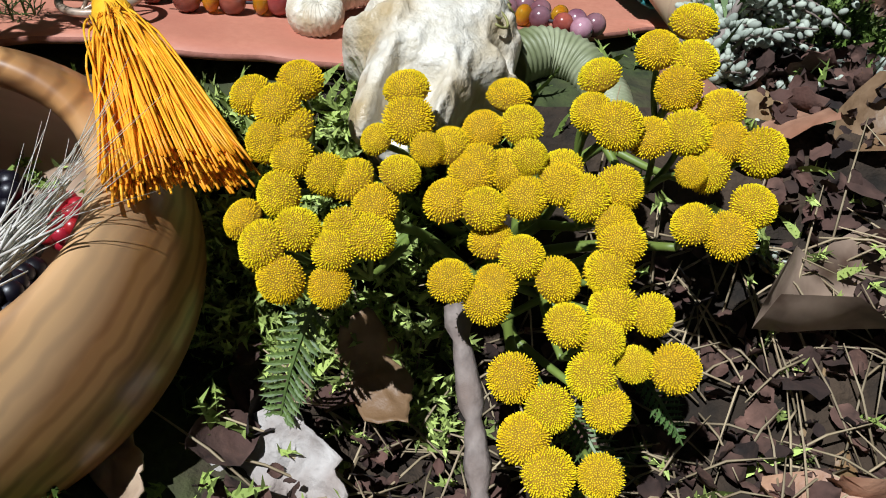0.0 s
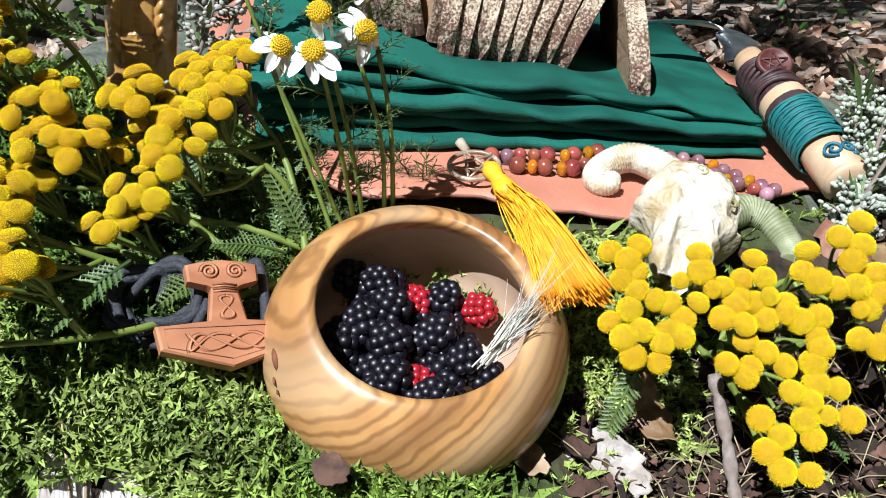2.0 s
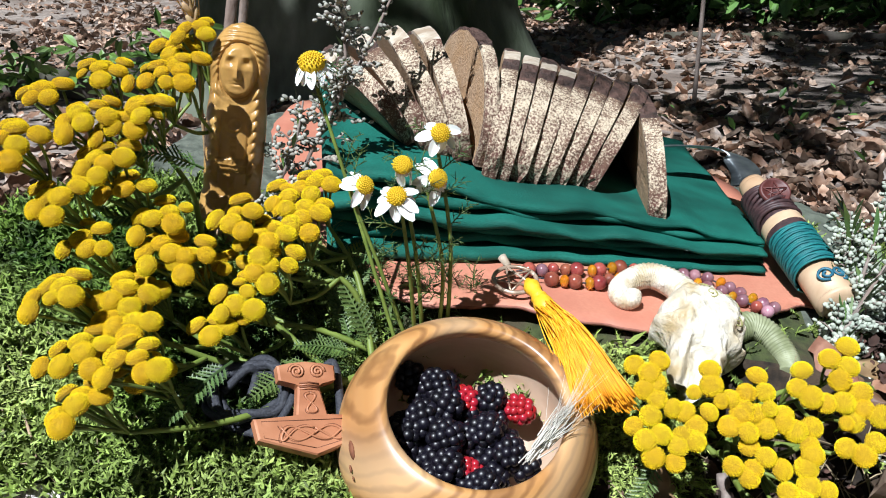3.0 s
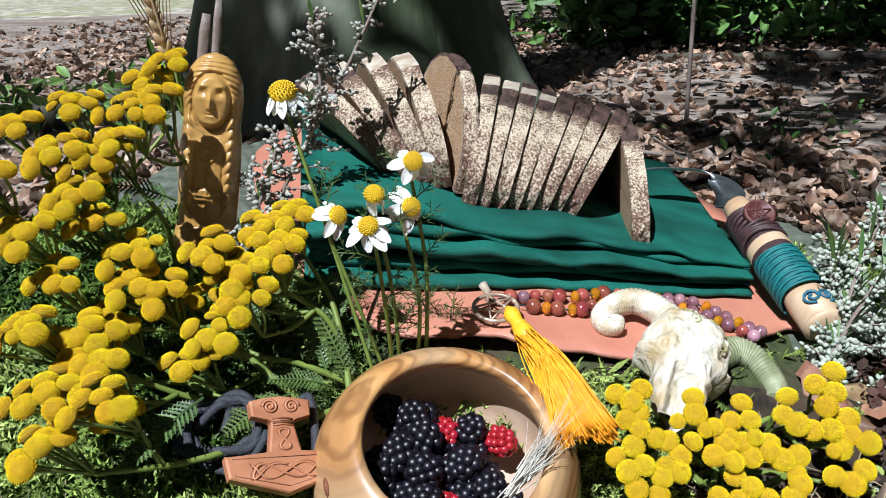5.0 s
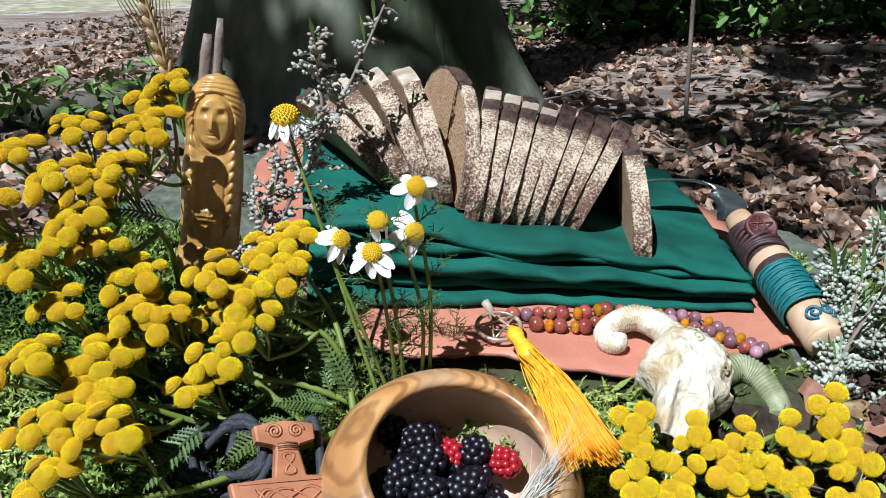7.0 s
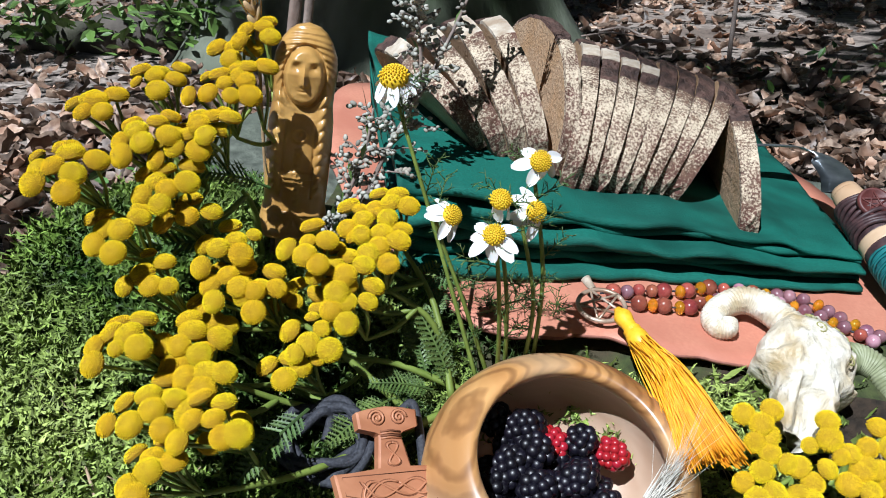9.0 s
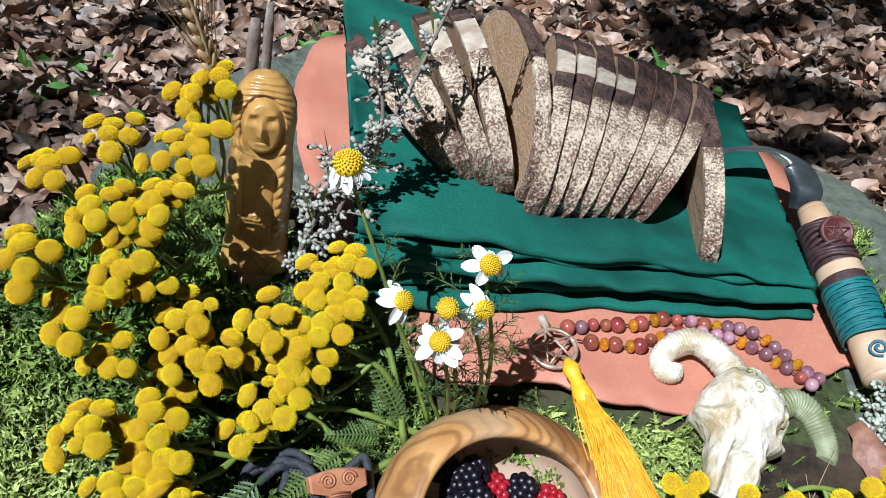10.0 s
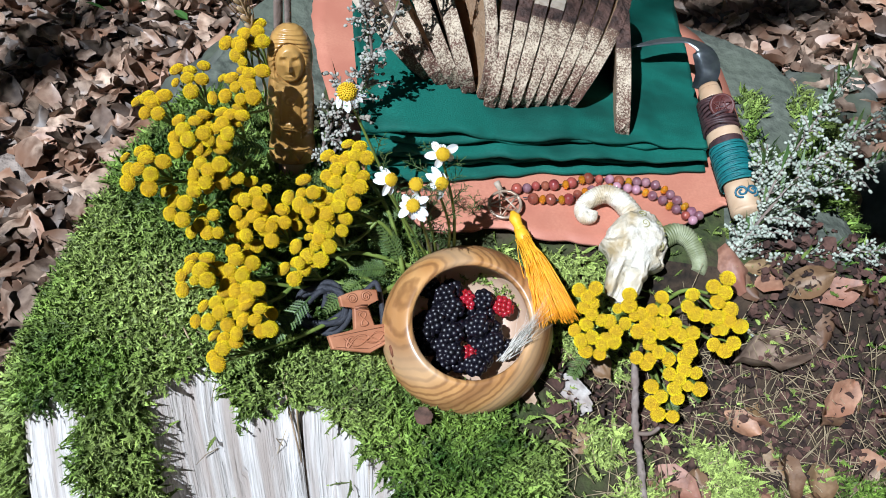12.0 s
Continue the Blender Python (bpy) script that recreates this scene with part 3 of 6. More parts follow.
def make_cloth():
    th = thing("folded_cloth", (-0.1, 0.45, leather_z(-0.1, 0.45) + 0.004), "dark green cotton cloth folded in several layers, lying on the leather", "cloth")
    for k in range(LAYERS):
        s = Shape()
        nu, nv = 96, 22

        def layer(u, v, k=k, low=False):
            edge = 0.006 * noise.noise((u * 3.0, k * 3.1, 0)) + 0.0035 * noise.noise((u * 13, k * 2.3, 1)) + (0.006 if k in (0, 3) else -0.003)
            inset = edge * (1 - v)
            x, y = cloth_base(u + 0.012 * noise.noise((v * 3, k * 5.0, 2)), v)
            y += -inset
            p = cloth_pitch(u, v)
            wave = 0.30 * p * math.sin(u * 21 + k * 1.9 + 3 * noise.noise((u * 5, k, 0))) * (1 - 0.6 * v) * (0.25 + 0.75 * smooth01(k / 2))
            droop = -0.001 * smooth01((0.10 - v) / 0.10) * (1 if k == LAYERS - 1 else 0.2)
            z = leather_z(x, y) + 0.004 + p * (k + (0.05 if low else 0.92)) + wave + droop + (0.004 * noise.noise((x * 14, y * 14, 9)) * k / LAYERS)
            return Vector((x, y, z))

        # one closed wrap per fold: top from back to front, round nose, underside to the back
        m = 8

        def wrap(u, t, k=k):
            if t < 0.45:
                return layer(u, 1 - t / 0.45)
            if t > 0.55:
                return layer(u, (t - 0.55) / 0.45, low=True)
            a, b = layer(u, 0), layer(u, 0, low=True)
            ang = math.pi * (t - 0.45) / 0.10
            c = (a + b) / 2
            r = (a.z - b.z) / 2
            return Vector((c.x, c.y - r * 1.25 * math.sin(ang), c.z + r * math.cos(ang)))

        s.sheet(wrap, nu, nv * 2 + m)
        row = nv * 2 + m + 1
        s.f.append(tuple(range(row)))
        s.f.append(tuple(nu * row + i for i in range(row - 1, -1, -1)))
        s.m.extend([0, 0])
        part("fold", s, M_cloth, th)
    return th


make_leather()
make_cloth()


# ---- bread ----
def slice_shape(w, h, t, heel, crease, wedge, burnt, flour):
    """A slice of a domed loaf: its outline in y (depth) and z (height), thick along x, with floured crust and bare faces."""
    s = Shape()
    ring = []
    dome, flat = 46, 10
    for i in range(dome):
        a = math.pi * i / (dome - 1)
        y, z = -w / 2 * math.copysign(abs(math.cos(a)) ** 0.92, math.cos(a)), h * math.sin(a) ** 0.88
        y *= 0.93 + 0.07 * smooth01(z / h * 3)
        ring.append((y, z, math.degrees(a)))
    for i in range(1, flat):
        ring.append((w / 2 * 0.93 * (1 - 2 * i / flat), 0.0, 200.0))
    n = len(ring)
    levels = [(-0.5, 0.0), (-0.5, 0.5), (-0.5, 0.95), (-0.47, 0.995), (-0.25, 1.0), (0.0, 1.0), (0.25, 1.0), (0.47, 0.995), (0.5, 0.95), (0.5, 0.5), (0.5, 0.0)]
    cz = h * 0.42
    for x, k in levels:
        for y, z, deg in ring:
            rough = 0.0
            if k > 0.9 and deg < 190:
                rough = 0.018 * noise.noise((deg * 0.16, crease + x * 2.2, 0)) + 0.012 * noise.noise((deg * 0.5, crease + x * 5, 4))
                if flour[0] < deg < flour[1]:
                    rough += 0.055 + 0.02 * x
                elif burnt[0] < deg < burnt[1]:
                    rough += 0.045 * abs(noise.noise((deg * 0.30, crease + x * 4, 9))) - 0.012
            kk = k * (1 + rough)
            px = x * t + (0.0005 * noise.noise((y * 130, z * 130, x * 9 + crease)) if k < 0.99 else 0)
            zz = cz + (z - cz) * kk
            s.v.append((px * (1 + wedge * zz / h), y * kk, zz))
    for q in range(len(levels) - 1):
        for i in range(n):
            j = (i + 1) % n
            s.f.append((q * n + i, (q + 1) * n + i, (q + 1) * n + j, q * n + j))
            deg = ring[i][2]
            if 2 <= q <= 7:
                s.m.append(3 if flour[0] < deg < flour[1] else (2 if burnt[0] < deg < burnt[1] else 0))
            else:
                s.m.append(0 if heel and q > 7 else 1)
    return s


BREAD_MATS = [M_crust, M_crumb, M_burnt, M_flour]


def make_slice(x, y, w, h, t, yaw, roll, pitch, label, up=0.0, heel=False, wedge=0.0, burnt=(56, 125), flour=(0, 0)):
    best = min(((cloth_base(a / 40, b / 20), a / 40, b / 20) for a in range(41) for b in range(21)),
               key=lambda q: (q[0][0] - x) ** 2 + (q[0][1] - y) ** 2)
    z = cloth_top(best[1], best[2]) - 0.004 + up
    if flour[1]:
        flour = (flour[0] + jit(3.0), flour[1] + jit(4.0))
    s = slice_shape(w, h, t, heel, rnd.uniform(0, 50), wedge, burnt, flour)
    ob = new("bread_slice")
    ob.empty_display_size = 0.02
    ob.matrix_basis = pose(x, y, z, pitch, roll, yaw)
    for name, keep in (("crust", (0, 2, 3)), ("crumb", (1,))):
        q = Shape()
        q.v = s.v
        q.f = [f for f, m in zip(s.f, s.m) if m in keep]
        q.m = [m for m in s.m if m in keep]
        p = new(name, q.mesh(name, BREAD_MATS, smooth=name == "crumb"))
        p.parent = ob
        if name == "crust":
            tagged(p, "floured brown crust, burnt dark along the top")
    return tagged(ob, label, "bread", "slices of the loaf")


def make_bread():
    # tight slices of one half, fanned open at the top
    n = 8
    for i in range(n):
        t = i / (n - 1)
        make_slice(-0.139 + 0.082 * t, 0.447 + 0.012 * t + jit(0.002), 0.194 - 0.034 * t, 0.074 - 0.004 * t + jit(0.0015), 0.0108,
                   3 - 11 * t + jit(0.6), 12 + 15 * t + jit(0.6), 4 + jit(0.8), "upright slice of dark rye bread with floured crust", wedge=0.16,
                   burnt=(67 + 4 * jit(1.0), 128), flour=(78, 91) if i < 4 else (0, 0))
    # the slice that stands open
    make_slice(-0.169, 0.447, 0.196, 0.082, 0.0105, 19, 11, 4, "bread slice standing askew, its brown crumb showing", burnt=(66, 120))
    for x, y, w, h, yaw, roll in ((-0.182, 0.443, 0.186, 0.077, 19, -9), (-0.195, 0.438, 0.176, 0.076, 21, -17), (-0.209, 0.432, 0.164, 0.072, 24, -26), (-0.224, 0.424, 0.146, 0.066, 29, -36)):
        make_slice(x, y, w, h, 0.0130, yaw, roll, 4, "bread slice leaning over at the end of the loaf", wedge=0.10, burnt=(70, 120), flour=(72, 92))
    # the crust end that has slid forwards
    make_slice(-0.021, 0.448, 0.170, 0.073, 0.0130, 3, -3, 5, "crust heel standing apart from the loaf", -0.004, True, burnt=(66, 112))


make_bread()


# ---- bowl with berries ----
BOWL_C = Vector((-0.1325, 0.186, 0.137))
BOWL_AXIS = Vector((0.20, -0.46, 0.87)).normalized()
BOWL_M = Matrix.Translation(BOWL_C) @ turn_to(BOWL_AXIS) @ Matrix.Scale(1.05, 4) @ Matrix.Translation((0, 0, -0.036))


def make_bowl():
    prof = [(0.0, 0.002), (0.030, 0.0), (0.034, 0.001), (0.046, 0.007), (0.057, 0.016), (0.064, 0.027), (0.0670, 0.038), (0.0655, 0.050),
            (0.0600, 0.061), (0.0530, 0.0685), (0.0480, 0.0715), (0.0450, 0.0710), (0.0437, 0.0685), (0.0448, 0.063), (0.049, 0.056), (0.0525, 0.046),
            (0.052, 0.034), (0.046, 0.022), (0.034, 0.013), (0.018, 0.010), (0.0, 0.0095)]
    line = bezier([(r, 0, z) for r, z in prof], 3)
    n = 96
    s = Shape()
    for p in line:
        for j in range(n):
            a = 2 * math.pi * j / n
            r = max(p.x, 0.0) * (1 + 0.006 * math.sin(2 * a + 1))
            s.v.append((r * math.cos(a), r * math.sin(a), p.z))
    for i in range(len(line) - 1):
        for j in range(n):
            j2 = (j + 1) % n
            s.f.append((i * n + j, i * n + j2, (i + 1) * n + j2, (i + 1) * n + j))
            s.m.append(1 if i > 38 else 0)
    ob = new("wooden_bowl", s.mesh("wooden_bowl", [M_bowl, M_bowl_in]))
    ob.matrix_basis = BOWL_M
    tagged(ob, "round turned olive-wood bowl with incurved rim, tilted on the moss", "bowl")
    kn = Shape()
    for c, r in (((-0.062, -0.006, 0.056), 0.0042), ((-0.064, -0.014, 0.053), 0.0016), ((-0.0635, -0.0185, 0.052), 0.0011)):
        kn.ball(c, (r * 0.35, r * 1.3, r * 0.8), 10, 6)
    k = new("knot", kn.mesh("knot", M_groove))
    k.parent = ob
    return tagged(k, "dark knot in the grain")


DRUPELET = {m.name: Shape().ball((0, 0, 0), (1, 1, 1), 12, 8).mesh("drupelet", m) for m in (M_berry, M_rasp)}


def make_berry(name, m, r, long, n, drop, mat, hull, label):
    """A berry: a core packed round with glossy drupelets."""
    ob = new(name)
    ob.empty_display_size = 0.01
    ob.matrix_basis = m
    core = new("core", Shape().ball((0, 0, 0), (r * 0.92, r * 0.92, long * 0.92), 10, 6).mesh("core", mat))
    core.parent = ob
    g = math.pi * (3 - math.sqrt(5))
    for i in range(n):
        z = 1 - 2 * (i + 0.5) / n
        if z < -0.88:
            continue
        q = math.sqrt(1 - z * z)
        d = new("drupelet", DRUPELET[mat.name])
        d.parent = ob
        d.matrix_basis = Matrix.Translation((r * q * math.cos(g * i), r * q * math.sin(g * i), long * z)) @ Matrix.Scale(drop * rnd.uniform(0.88, 1.1), 4)
    if hull:
        s = Shape()
        for k in range(5):
            a = k * 1.257
            o, sd, b = Vector((math.cos(a), math.sin(a), 0)), Vector((-math.sin(a), math.cos(a), 0)), Vector((0, 0, -long))
            s.face_block([b + sd * 0.0016, b - sd * 0.0016, b + o * r * 0.9 + Vector((0, 0, -0.001))], [(0, 1, 2)])
        h = new("hull", s.mesh("hull", M_hull))
        h.parent = ob
    return tagged(ob, label, "berry", "berries in the bowl")


def make_berries():
    # places in the bowl's own frame: across, towards the back, up
    spots = [(-0.030, 0.010, 0.030), (-0.016, 0.021, 0.034), (-0.003, 0.030, 0.032), (-0.014, 0.004, 0.030), (-0.031, -0.008, 0.030),
             (-0.018, -0.013, 0.033), (-0.004, -0.003, 0.034), (0.006, -0.015, 0.031), (0.020, -0.010, 0.031), (0.008, -0.029, 0.033),
             (-0.009, -0.028, 0.032), (0.024, -0.025, 0.034), (-0.024, -0.026, 0.034), (0.004, 0.008, 0.026), (0.018, 0.004, 0.028), (-0.021, 0.034, 0.036),
             (-0.022, 0.008, 0.041), (-0.008, 0.012, 0.041), (-0.014, -0.006, 0.043), (0.010, -0.004, 0.040), (0.016, -0.020, 0.041), (-0.016, -0.022, 0.041),
             (-0.034, 0.0, 0.039), (0.0, -0.034, 0.040), (-0.012, 0.026, 0.043)]
    for x, y, z in spots:
        big = rnd.random() < 0.5
        m = BOWL_M @ Matrix.Translation((x + jit(0.001), y + 0.004 + jit(0.001), z + 0.003)) @ Euler((jit(1.4), jit(1.4), jit(3))).to_matrix().to_4x4()
        make_berry("blackberry", m, 0.0066 if big else 0.0060, 0.0080 if big else 0.0070, 32 if big else 27, 0.0031 if big else 0.0030, M_berry, False, "ripe glossy blackberry in the wooden bowl")
    m = BOWL_M @ Matrix.Translation((0.0185, 0.0205, 0.038)) @ Euler((0.4, 0.3, 0.2)).to_matrix().to_4x4()
    make_berry("blackberry", m, 0.0060, 0.0070, 27, 0.0030, M_berry, False, "single blackberry lying between two raspberries")
    for c, e in (((0.0055, 0.0235, 0.034), (1.2, 0.2, 0)), ((0.033, 0.012, 0.036), (1.3, 0.5, 0.4)), ((-0.004, -0.020, 0.0365), (1.9, 0.3, 0.6))):
        make_berry("raspberry", BOWL_M @ Matrix.Translation(c) @ Euler(e).to_matrix().to_4x4(), 0.0060, 0.0076, 36, 0.0025, M_rasp, True, "red raspberry among the blackberries")


make_bowl()
make_berries()


# ---- tansy ----
def head_mesh(name, r):
    """A button flower head: a low dome of packed florets over a green cup."""
    s = Shape()
    prof = [(0.0, 0.46), (0.25, 0.50), (0.5, 0.47), (0.75, 0.34), (0.93, 0.12), (1.0, -0.14), (0.88, -0.34)]
    n = 18
    for a, z in prof:
        for j in range(n):
            t = 2 * math.pi * j / n
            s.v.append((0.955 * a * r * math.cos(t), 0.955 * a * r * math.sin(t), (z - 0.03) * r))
    # Dome under the florets: the shade between them is put into its colour.
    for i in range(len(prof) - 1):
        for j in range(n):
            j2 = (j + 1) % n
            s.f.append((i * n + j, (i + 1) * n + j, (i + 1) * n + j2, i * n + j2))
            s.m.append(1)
    g = math.pi * (3 - math.sqrt(5))
    count = 430
    ra, rz = [0.0, 0.12, 0.25, 0.5, 0.75, 0.93, 1.0, 1.05], [0.43, 0.47, 0.50, 0.48, 0.36, 0.14, -0.06, -0.24]
    for i in range(count):
        a = max(0.02, math.sqrt((i + 0.5) / count) * 1.03 + rnd.uniform(-0.02, 0.012))
        t = g * i + rnd.uniform(-0.03, 0.03) / a
        z = float(np.interp(a, ra, rz))
        dz = float(np.interp(a + 0.02, ra, rz)) - z
        nrm = Vector((-dz / 0.02 * math.cos(t), -dz / 0.02 * math.sin(t), 1)).normalized()
        p = Vector((a * r * math.cos(t), a * r * math.sin(t), z * r))
        w = r * rnd.uniform(0.036, 0.044)
        u = nrm.orthogonal().normalized()
        v = nrm.cross(u)
        top = p + nrm * r * rnd.uniform(-0.010, 0.026)
        low = p - nrm * r * 0.07
        ring = [top + (u * math.cos(b) + v * math.sin(b)) * w * 0.72 for b in (0, 1.57, 3.14, 4.71)]
        base = [low + (u * math.cos(b) + v * math.sin(b)) * w * 0.80 for b in (0, 1.57, 3.14, 4.71)]
        s.face_block(ring + base + [top - nrm * r * 0.022], [(8, 0, 1), (8, 1, 2), (8, 2, 3), (8, 3, 0)] +
                     [(b, 4 + b, 4 + (b + 1) % 4, (b + 1) % 4) for b in range(4)], 0)
    s.tube([(0, 0, -0.62 * r), (0, 0, -0.45 * r), (0, 0, -0.2 * r)], [0.2 * r, 0.55 * r, 0.9 * r], 10, 2)
    return s.mesh(name, [M_tansy, M_tansy_gap_shade, M_stem], smooth=False)


def pinnate(s, base, tip, width, pairs, droop, slot=0, fine=False):
    """A feathery leaf: a midrib with toothed side lobes."""
    base, tip = Vector(base), Vector(tip)
    ax = (tip - base)
    ln = ax.length
    d = ax / ln
    side = d.cross(Vector((0.1, -0.5, 0.85))).normalized()
    up = side.cross(d)
    rib = [base + ax * t + up * (droop * math.sin(math.pi * t)) for t in [i / 8 for i in range(9)]]
    s.tube(rib, [0.0009 - 0.0006 * i / 8 for i in range(9)], 5, slot)
    for k in range(pairs):
        t = 0.12 + 0.86 * k / pairs
        c = base + ax * t + up * (droop * math.sin(math.pi * t))
        w = width * math.sin(math.pi * (0.15 + 0.85 * t)) ** 0.7 * (0.85 + 0.3 * rnd.random())
        for sg in (-1, 1):
            o = (side * sg + d * 0.55 + up * (0.15 + jit(0.15))).normalized()
            e = c + o * w
            th = ln / pairs * (0.16 if fine else 0.36)
            s.face_block([c - d * th * 0.6, c + d * th * 0.6, c.lerp(e, 0.55) + d * th + up * 0.0004, e, c.lerp(e, 0.55) - d * th * 0.7], [(0, 1, 2, 3, 4)], slot)
            for f in (0.3, 0.5, 0.7):
                q = c.lerp(e, f)
                for s2 in (-1, 1):
                    s.face_block([q - o * th * 0.35, q + o * th * 0.35, q + (d * s2 + o * 0.5) * w * (0.30 if fine else 0.24) + up * 0.0005], [(0, 1, 2)], slot)


def spiral_heads(parent, me, centre, normal, n, gap, tilt):
    """n heads packed round a centre across its normal; returns the places below them."""
    out = []
    frame_m = turn_to(normal, rnd.uniform(0, 6.28))
    for i in range(n):
        rr, a = gap * math.sqrt(i + 0.25 if n > 1 else 0), 2.399963 * i + jit(0.35)
        loc = Vector((rr * math.cos(a), rr * math.sin(a), -rr * rr * 10 + jit(gap * 0.2)))
        p = Vector(centre) + frame_m.to_3x3() @ loc
        nn = (Vector(normal) + frame_m.to_3x3() @ Vector((loc.x, loc.y, 0)) * tilt + Vector((jit(0.18), jit(0.18), jit(0.18)))).normalized()
        sc = rnd.uniform(0.86, 1.08) * (1 if rnd.random() > 0.1 else 0.72)
        piece("flower_head", me, parent, Matrix.Translation(p) @ turn_to(nn, rnd.uniform(0, 6.28)) @ Matrix.Scale(sc, 4))
        out.append(p - nn * 0.0045)
    return out


def make_tansy(label, centres, normal, root, me, gap, extra, leaves, bow):
    th = thing("tansy_bunch", root, label, "flowers", "tansy bunches")
    root = Vector(root)
    main = None
    for order, c in enumerate(centres):
        cx = Vector(c[:3])
        ends = spiral_heads(th, me, cx, normal(cx), c[3] + extra, gap, 42)
        down = normal(cx)
        node = cx - down * 0.022 + (root - cx) * 0.10
        stems, twigs = Shape(), []
        for e in ends:
            twigs.append(Shape().tube(bezier([node, node.lerp(e, 0.5) + Vector((jit(0.002), jit(0.002), 0.001)), e], 3), [0.0009] * 7, 5))
        if main is None or order % 3 == 0:
            mids = [node, node.lerp(root, 0.4) + bow + Vector((jit(0.005), jit(0.005), jit(0.005))), root + Vector((jit(0.010), jit(0.010), jit(0.004)))]
            main = bezier(mids, 6)
            stems.tube(main, [0.0012 + 0.0011 * i / (len(main) - 1) for i in range(len(main))], 8)
        else:
            fork = main[4]
            line = bezier([node, node.lerp(fork, 0.5) - down * 0.004, fork], 5)
            stems.tube(line, [0.0010 + 0.0005 * i / (len(line) - 1) for i in range(len(line))], 7)
        stem = part("stem", stems, M_stem, th)
        for tw in twigs:
            part("stalk", tw, M_stem, stem)
    for b, t, w in leaves:
        lf = Shape()
        pinnate(lf, b, t, w, 16, 0.004)
        part("leaf", lf, M_fern, th, "toothed feathery green leaf", smooth=False)
    return th


def up_left(c):
    return Vector((-0.10 + jit(0.15), -0.30 + jit(0.15), 0.92))


def facing(c):
    return Vector((-0.05 + jit(0.14), -0.74, 0.67 + jit(0.12)))


SMALL_HEAD, LARGE_HEAD = head_mesh("flower_head", 0.0062), head_mesh("flower_head", 0.0061)
make_tansy("bunch of bright yellow tansy buttons leaning beside the carved figure",
           [(-0.375, 0.229, 0.316, 4), (-0.352, 0.252, 0.325, 5), (-0.320, 0.284, 0.333, 4), (-0.305, 0.284, 0.345, 3), (-0.313, 0.244, 0.325, 7), (-0.299, 0.250, 0.329, 1),
            (-0.362, 0.172, 0.302, 7), (-0.340, 0.210, 0.306, 6), (-0.324, 0.218, 0.302, 7), (-0.311, 0.223, 0.310, 4), (-0.328, 0.198, 0.286, 6), (-0.341, 0.170, 0.273, 6), (-0.320, 0.202, 0.270, 4)],
           up_left, (-0.322, 0.275, 0.20), SMALL_HEAD, 0.0065, 2, [((-0.29, 0.24, 0.27), (-0.325, 0.215, 0.285), 0.012), ((-0.30, 0.23, 0.24), (-0.345, 0.20, 0.25), 0.012)], Vector((0.004, 0.006, 0)))
make_tansy("bunch of yellow tansy buttons hanging low over the moss",
           [(-0.302, 0.200, 0.254, 5), (-0.294, 0.192, 0.240, 5), (-0.326, 0.170, 0.250, 4), (-0.308, 0.188, 0.221, 6), (-0.283, 0.192, 0.234, 4), (-0.322, 0.135, 0.238, 6), (-0.303, 0.150, 0.228, 6), (-0.294, 0.136, 0.220, 7),
            (-0.306, 0.118, 0.214, 6), (-0.299, 0.098, 0.199, 5), (-0.276, 0.110, 0.214, 5), (-0.285, 0.125, 0.202, 4)],
           up_left, (-0.200, 0.205, 0.160), SMALL_HEAD, 0.0065, 2, [((-0.25, 0.16, 0.19), (-0.275, 0.125, 0.17), 0.010), ((-0.22, 0.20, 0.172), (-0.245, 0.165, 0.165), 0.011)], Vector((0.0, 0.0, -0.006)))
make_tansy("small bunch of yellow tansy buttons in front of the figure",
           [(-0.229, 0.252, 0.262, 4), (-0.243, 0.240, 0.257, 5), (-0.260, 0.205, 0.254, 4), (-0.230, 0.224, 0.250, 6), (-0.246, 0.206, 0.243, 6), (-0.240, 0.195, 0.232, 5), (-0.254, 0.192, 0.216, 6), (-0.262, 0.178, 0.202, 3), (-0.272, 0.21, 0.225, 3)],
           up_left, (-0.186, 0.222, 0.160), SMALL_HEAD, 0.0065, 2,
           [((-0.205, 0.226, 0.172), (-0.222, 0.250, 0.200), 0.008), ((-0.20, 0.215, 0.17), (-0.235, 0.20, 0.18), 0.009), ((-0.215, 0.232, 0.185), (-0.20, 0.26, 0.205), 0.008), ((-0.19, 0.225, 0.165), (-0.215, 0.235, 0.215), 0.009)], Vector((0.006, 0.004, 0.004)))
FACE = [(-0.040, 0.176, 4), (-0.007, 0.169, 4), (-0.030, 0.165, 4), (-0.016, 0.156, 4), (-0.038, 0.151, 4), (-0.021, 0.145, 3), (0.020, 0.167, 5), (0.012, 0.161, 3),
        (0.025, 0.155, 2), (0.039, 0.154, 4), (0.010, 0.152, 2), (0.043, 0.170, 3), (0.0645, 0.179, 4), (0.061, 0.162, 3), (0.076, 0.161, 4), (0.072, 0.145, 3),
        (0.021, 0.140, 4), (0.013, 0.135, 1), (0.0045, 0.139, 1), (0.046, 0.141, 2), (0.045, 0.132, 3), (0.031, 0.129, 1), (0.035, 0.122, 2), (0.0525, 0.119, 2),
        (0.018, 0.121, 1), (0.026, 0.115, 1), (0.039, 0.114, 1), (0.023, 0.106, 2), (0.0365, 0.103, 1)]
